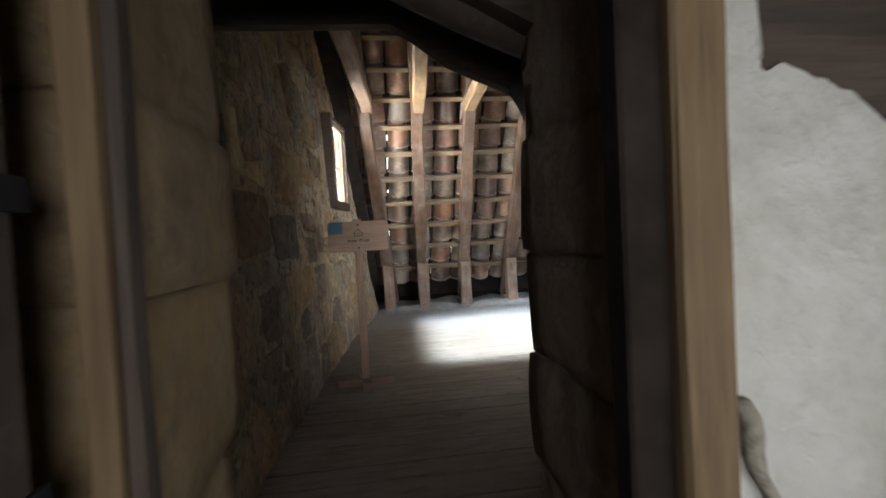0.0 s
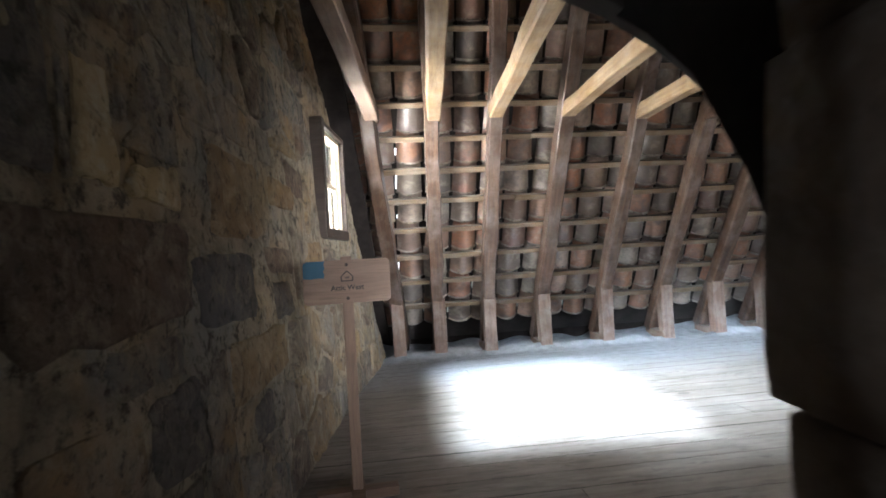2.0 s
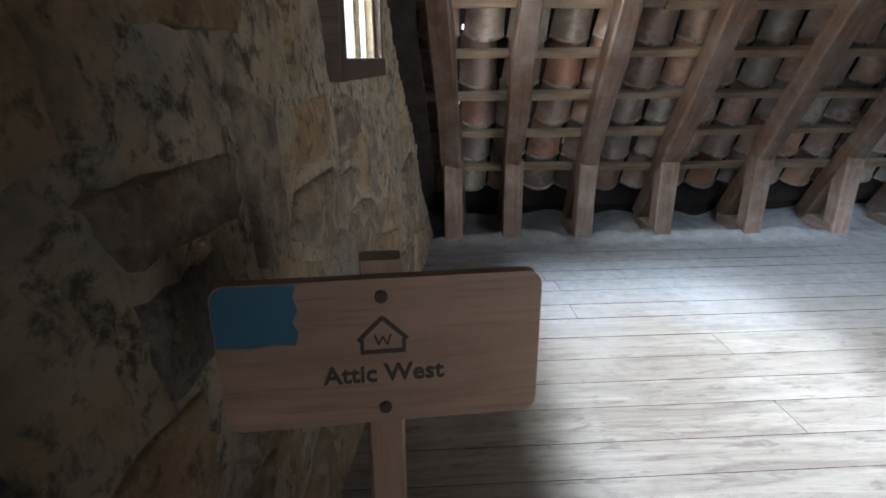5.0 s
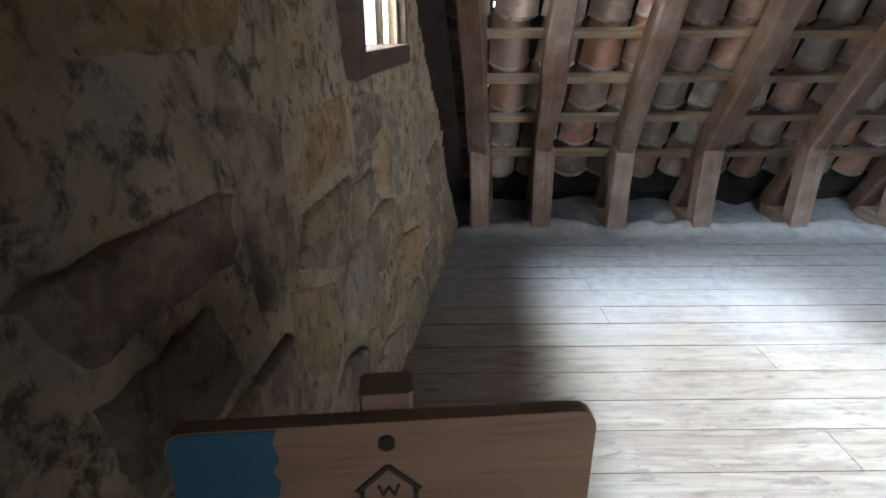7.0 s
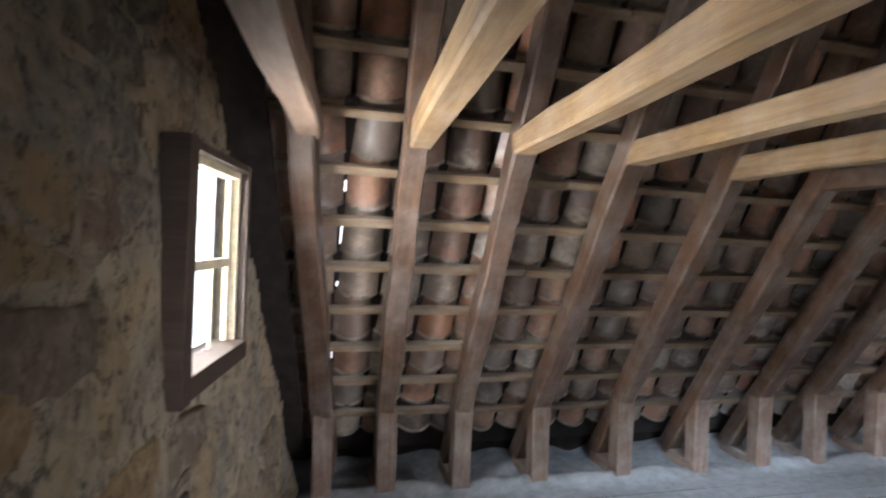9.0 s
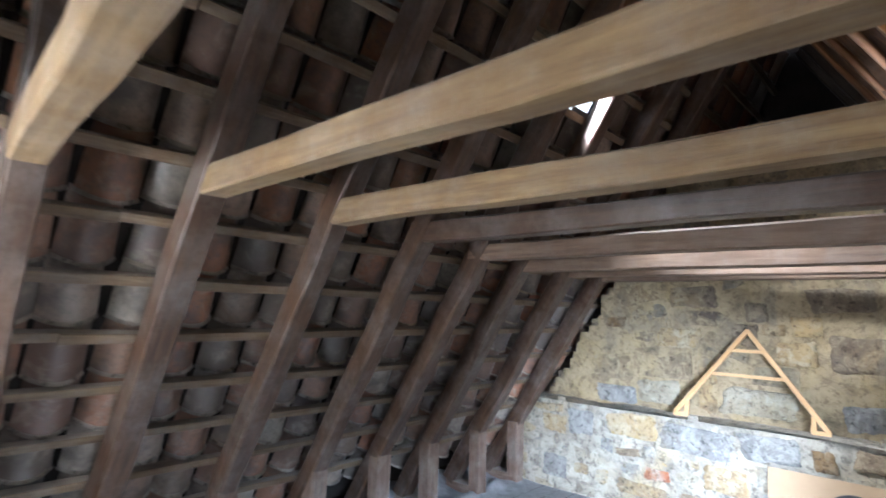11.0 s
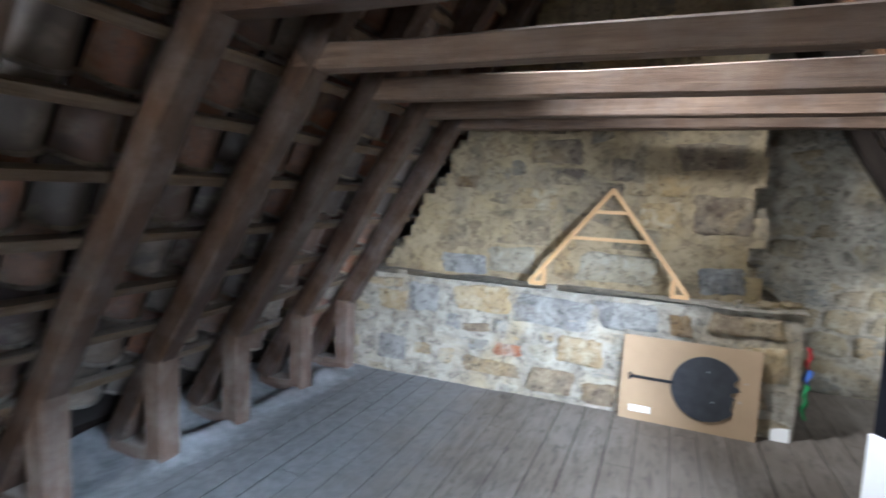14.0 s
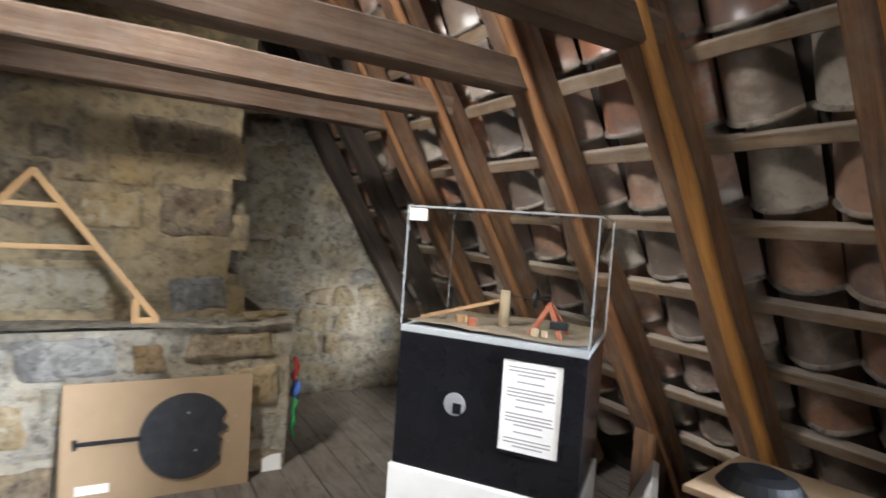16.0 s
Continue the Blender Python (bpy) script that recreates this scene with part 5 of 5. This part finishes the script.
def tile_mesh(seed):
    """A clay tile seen from below: bulging inwards, a little narrower at the head, with a thick lower rim."""
    r = random.Random(seed)
    bm = bmesh.new()
    n, rows = 8, 4
    b = 0.078 * r.uniform(0.85, 1.12)
    grid = []
    for j in range(rows + 1):
        v = j / rows
        half = 0.121 - 0.012 * v
        line = []
        for i in range(n + 1):
            u = -1 + 2 * i / n
            h = -0.088 + b * (1 - abs(u) ** 2.1) + 0.034 * (1 - v) + r.uniform(-0.0015, 0.0015)
            line.append((u * half, 0.066 + v * (ROW + 0.0), h))
        grid.append(line)
    top = [[bm.verts.new(p) for p in line] for line in grid]
    for j in range(rows):
        for i in range(n):
            bm.faces.new((top[j][i], top[j][i + 1], top[j + 1][i + 1], top[j + 1][i]))
    # lower rim: a raised lip that turns outwards
    lip = [bm.verts.new((x * 1.04, y - 0.012, h + 0.016)) for x, y, h in grid[0]]
    back = [bm.verts.new((x * 1.04, y - 0.026, h - 0.020)) for x, y, h in grid[0]]
    for i in range(n):
        bm.faces.new((lip[i], lip[i + 1], top[0][i + 1], top[0][i]))
        bm.faces.new((back[i], back[i + 1], lip[i + 1], lip[i]))
    data = bpy.data.meshes.new("tile")
    bm.to_mesh(data)
    bm.free()
    data.polygons.foreach_set("use_smooth", [True] * len(data.polygons))
    data.materials.append(M_TILE)
    data.materials.append(M_TILE_LIP)
    for p in data.polygons[rows * n:]:
        p.material_index = 1
    return data


M_TILE_LIP = mortar_material("tile_bedding", (0.33, 0.29, 0.25), (0.15, 0.125, 0.105), E_MARKS, 0.4)
TILES = [tile_mesh(i) for i in range(7)]


def slope_pose(side, x, s, off):
    if side == "north":
        y, z = north(s, off)
        axes = ((1, 0, 0), (0, -SDIR, ZDIR), (0, -ZDIR, -SDIR))
    else:
        y, z = south(s, off)
        axes = ((-1, 0, 0), (0, SDIR, ZDIR), (0, ZDIR, -SDIR))
    m = Matrix([Vector(a) for a in axes]).transposed().to_4x4()
    m.translation = (x, y, z)
    return m


def covering(side, x_from, x_to, picked, gone, slits, seed, first_row):
    r = random.Random(seed)
    roof = tagged(new("roof_" + side), "steep clay tile roof on battens, seen from below", "roof", kind="structure")
    c0, c1 = math.floor((x_from - COL0) / COL), math.ceil((x_to - COL0) / COL)
    far_v, far_f, far_m = [], [], []
    deck = bmesh.new()
    for j in range(-3, 14):
        s = ROW0 + ROW * j
        for c in range(c0, c1):
            x = COL0 + COL * (c + 0.5)
            if gone(x, s):
                continue
            m = slope_pose(side, x, 0, 0)
            slit = (c, j) in slits or r.random() < 0.0

            def quad(a, b, sa, sb):
                deck.faces.new([deck.verts.new(slope_pose(side, xx, ss, 0.285).translation) for xx, ss in ((a, sa), (b, sa), (b, sb), (a, sb))])

            xl, xr = x - COL / 2, x + COL / 2
            if (c, j) in slits:
                wide = 0.032 if j == 3 else r.uniform(0.010, 0.020)
                cut = 0.08 if j == 3 else r.uniform(0.06, 0.16)
                quad(xl + wide, xr, s, s + ROW)
                quad(xl, xl + wide, s, s + cut)
                quad(xl, xl + wide, s + (0.26 if j == 3 else cut + r.uniform(0.03, 0.10)), s + ROW)
            elif slit:
                cut = r.uniform(0.05, 0.2)
                quad(xl + 0.02, xr, s, s + ROW)
                quad(xl, xl + 0.02, s, s + cut)
                quad(xl, xl + 0.02, s + cut + r.uniform(0.015, 0.04), s + ROW)
            else:
                quad(xl, xr, s, s + ROW)
            if s < -0.55:
                continue
            mesh = TILES[r.randrange(len(TILES))]
            m = slope_pose(side, x + r.uniform(-0.008, 0.008), s + r.uniform(-0.012, 0.012), 0.200 + r.uniform(-0.006, 0.006)) @ pose(0, 0, 0, r.uniform(-1.5, 1.5), r.uniform(-4, 4), r.uniform(-2.5, 2.5))
            if picked(x, s):
                ob = new("tile", mesh)
                ob.parent = roof
                ob.matrix_local = m
            else:
                base = len(far_v)
                far_v += [m @ v.co for v in mesh.vertices]
                far_m += [p.material_index for p in mesh.polygons]
                far_f += [[base + i for i in p.vertices] for p in mesh.polygons]
    data = bpy.data.meshes.new("far_tiles")
    data.from_pydata(far_v, [], far_f)
    data.polygons.foreach_set("use_smooth", [True] * len(data.polygons))
    data.materials.append(M_TILE_FAR)
    data.materials.append(M_TILE_LIP)
    data.polygons.foreach_set("material_index", far_m)
    ob = new("far_tiles", data)
    ob.parent = roof
    tagged(ob, "further rows of clay tiles", "", "", "stuff")
    part("tile_backs", deck, M_ROOF_SHADE, roof, "near-black sheet behind the tiles, gap shade in its colour")
    for j in range(-1, 14):
        s = ROW0 + ROW * j
        x = 3.2 if side == "south" and s < 1.95 else x_from
        k = 0
        while x < x_to:
            x1 = min(x_to, x + r.uniform(2.2, 3.4))
            a = slope_pose(side, x, s + r.uniform(-0.01, 0.01), 0.163)
            if x1 > x:
                p, q = a.translation, slope_pose(side, x1 - 0.004, s + r.uniform(-0.01, 0.01), 0.163).translation
                part("batten", hewn((q - p).length, 0.052, 0.042, seed * 100 + j * 7 + k, 0.003, 0.004, 0.4), M_BATTEN, roof,
                     at=along(p, q, slope_pose(side, 0, 0, 0).to_3x3() @ Vector((0, 0, 1))))
            x, k = x1, k + 1
    return roof


covering("north", -1.15, 7.5, lambda x, s: 0.2 < x < 4.3 and -0.6 < s < 3.0,
         lambda x, s: 3.82 < x < 4.60 and 2.8 < s < 3.1,
         {(0, 3), (0, 4), (0, 2), (0, 0), (-1, 1), (-1, 5), (3, -1), (5, -2), (2, -2), (7, -2), (0, -1), (1, -2)}, 3, -3)
covering("south", -1.15, 7.5, lambda x, s: 3.2 < x < 5.6 and -0.4 < s < 2.4,
         lambda x, s: x < 3.2 and s < 1.95,
         {(16, 2), (19, 0), (14, -2), (17, -1)}, 4, -3)
ridge = finish("ridge_cap", box(-1.2, 7.6, RIDGE_Y - 0.5, RIDGE_Y + 0.5, 4.55, 4.6), M_ROOF_SHADE)
tagged(ridge, "dark ridge of the roof", "ridge", kind="structure")
# Added closing walls, near black for the shaded void behind the posts.
eaves = finish("wall_eaves", box(-1.2, 7.6, 7.62, 7.8, -0.1, 0.35), M_SHADE_DIRT)
tagged(eaves, "added near-black low wall for the shaded void behind the eaves", "wall", kind="structure")
eaves = finish("wall_eaves_south", box(3.2, 7.6, 1.56, 1.72, -0.1, 0.35), M_SHADE_DIRT)
tagged(eaves, "added near-black low wall for the shaded void behind the eaves", "wall", kind="structure")
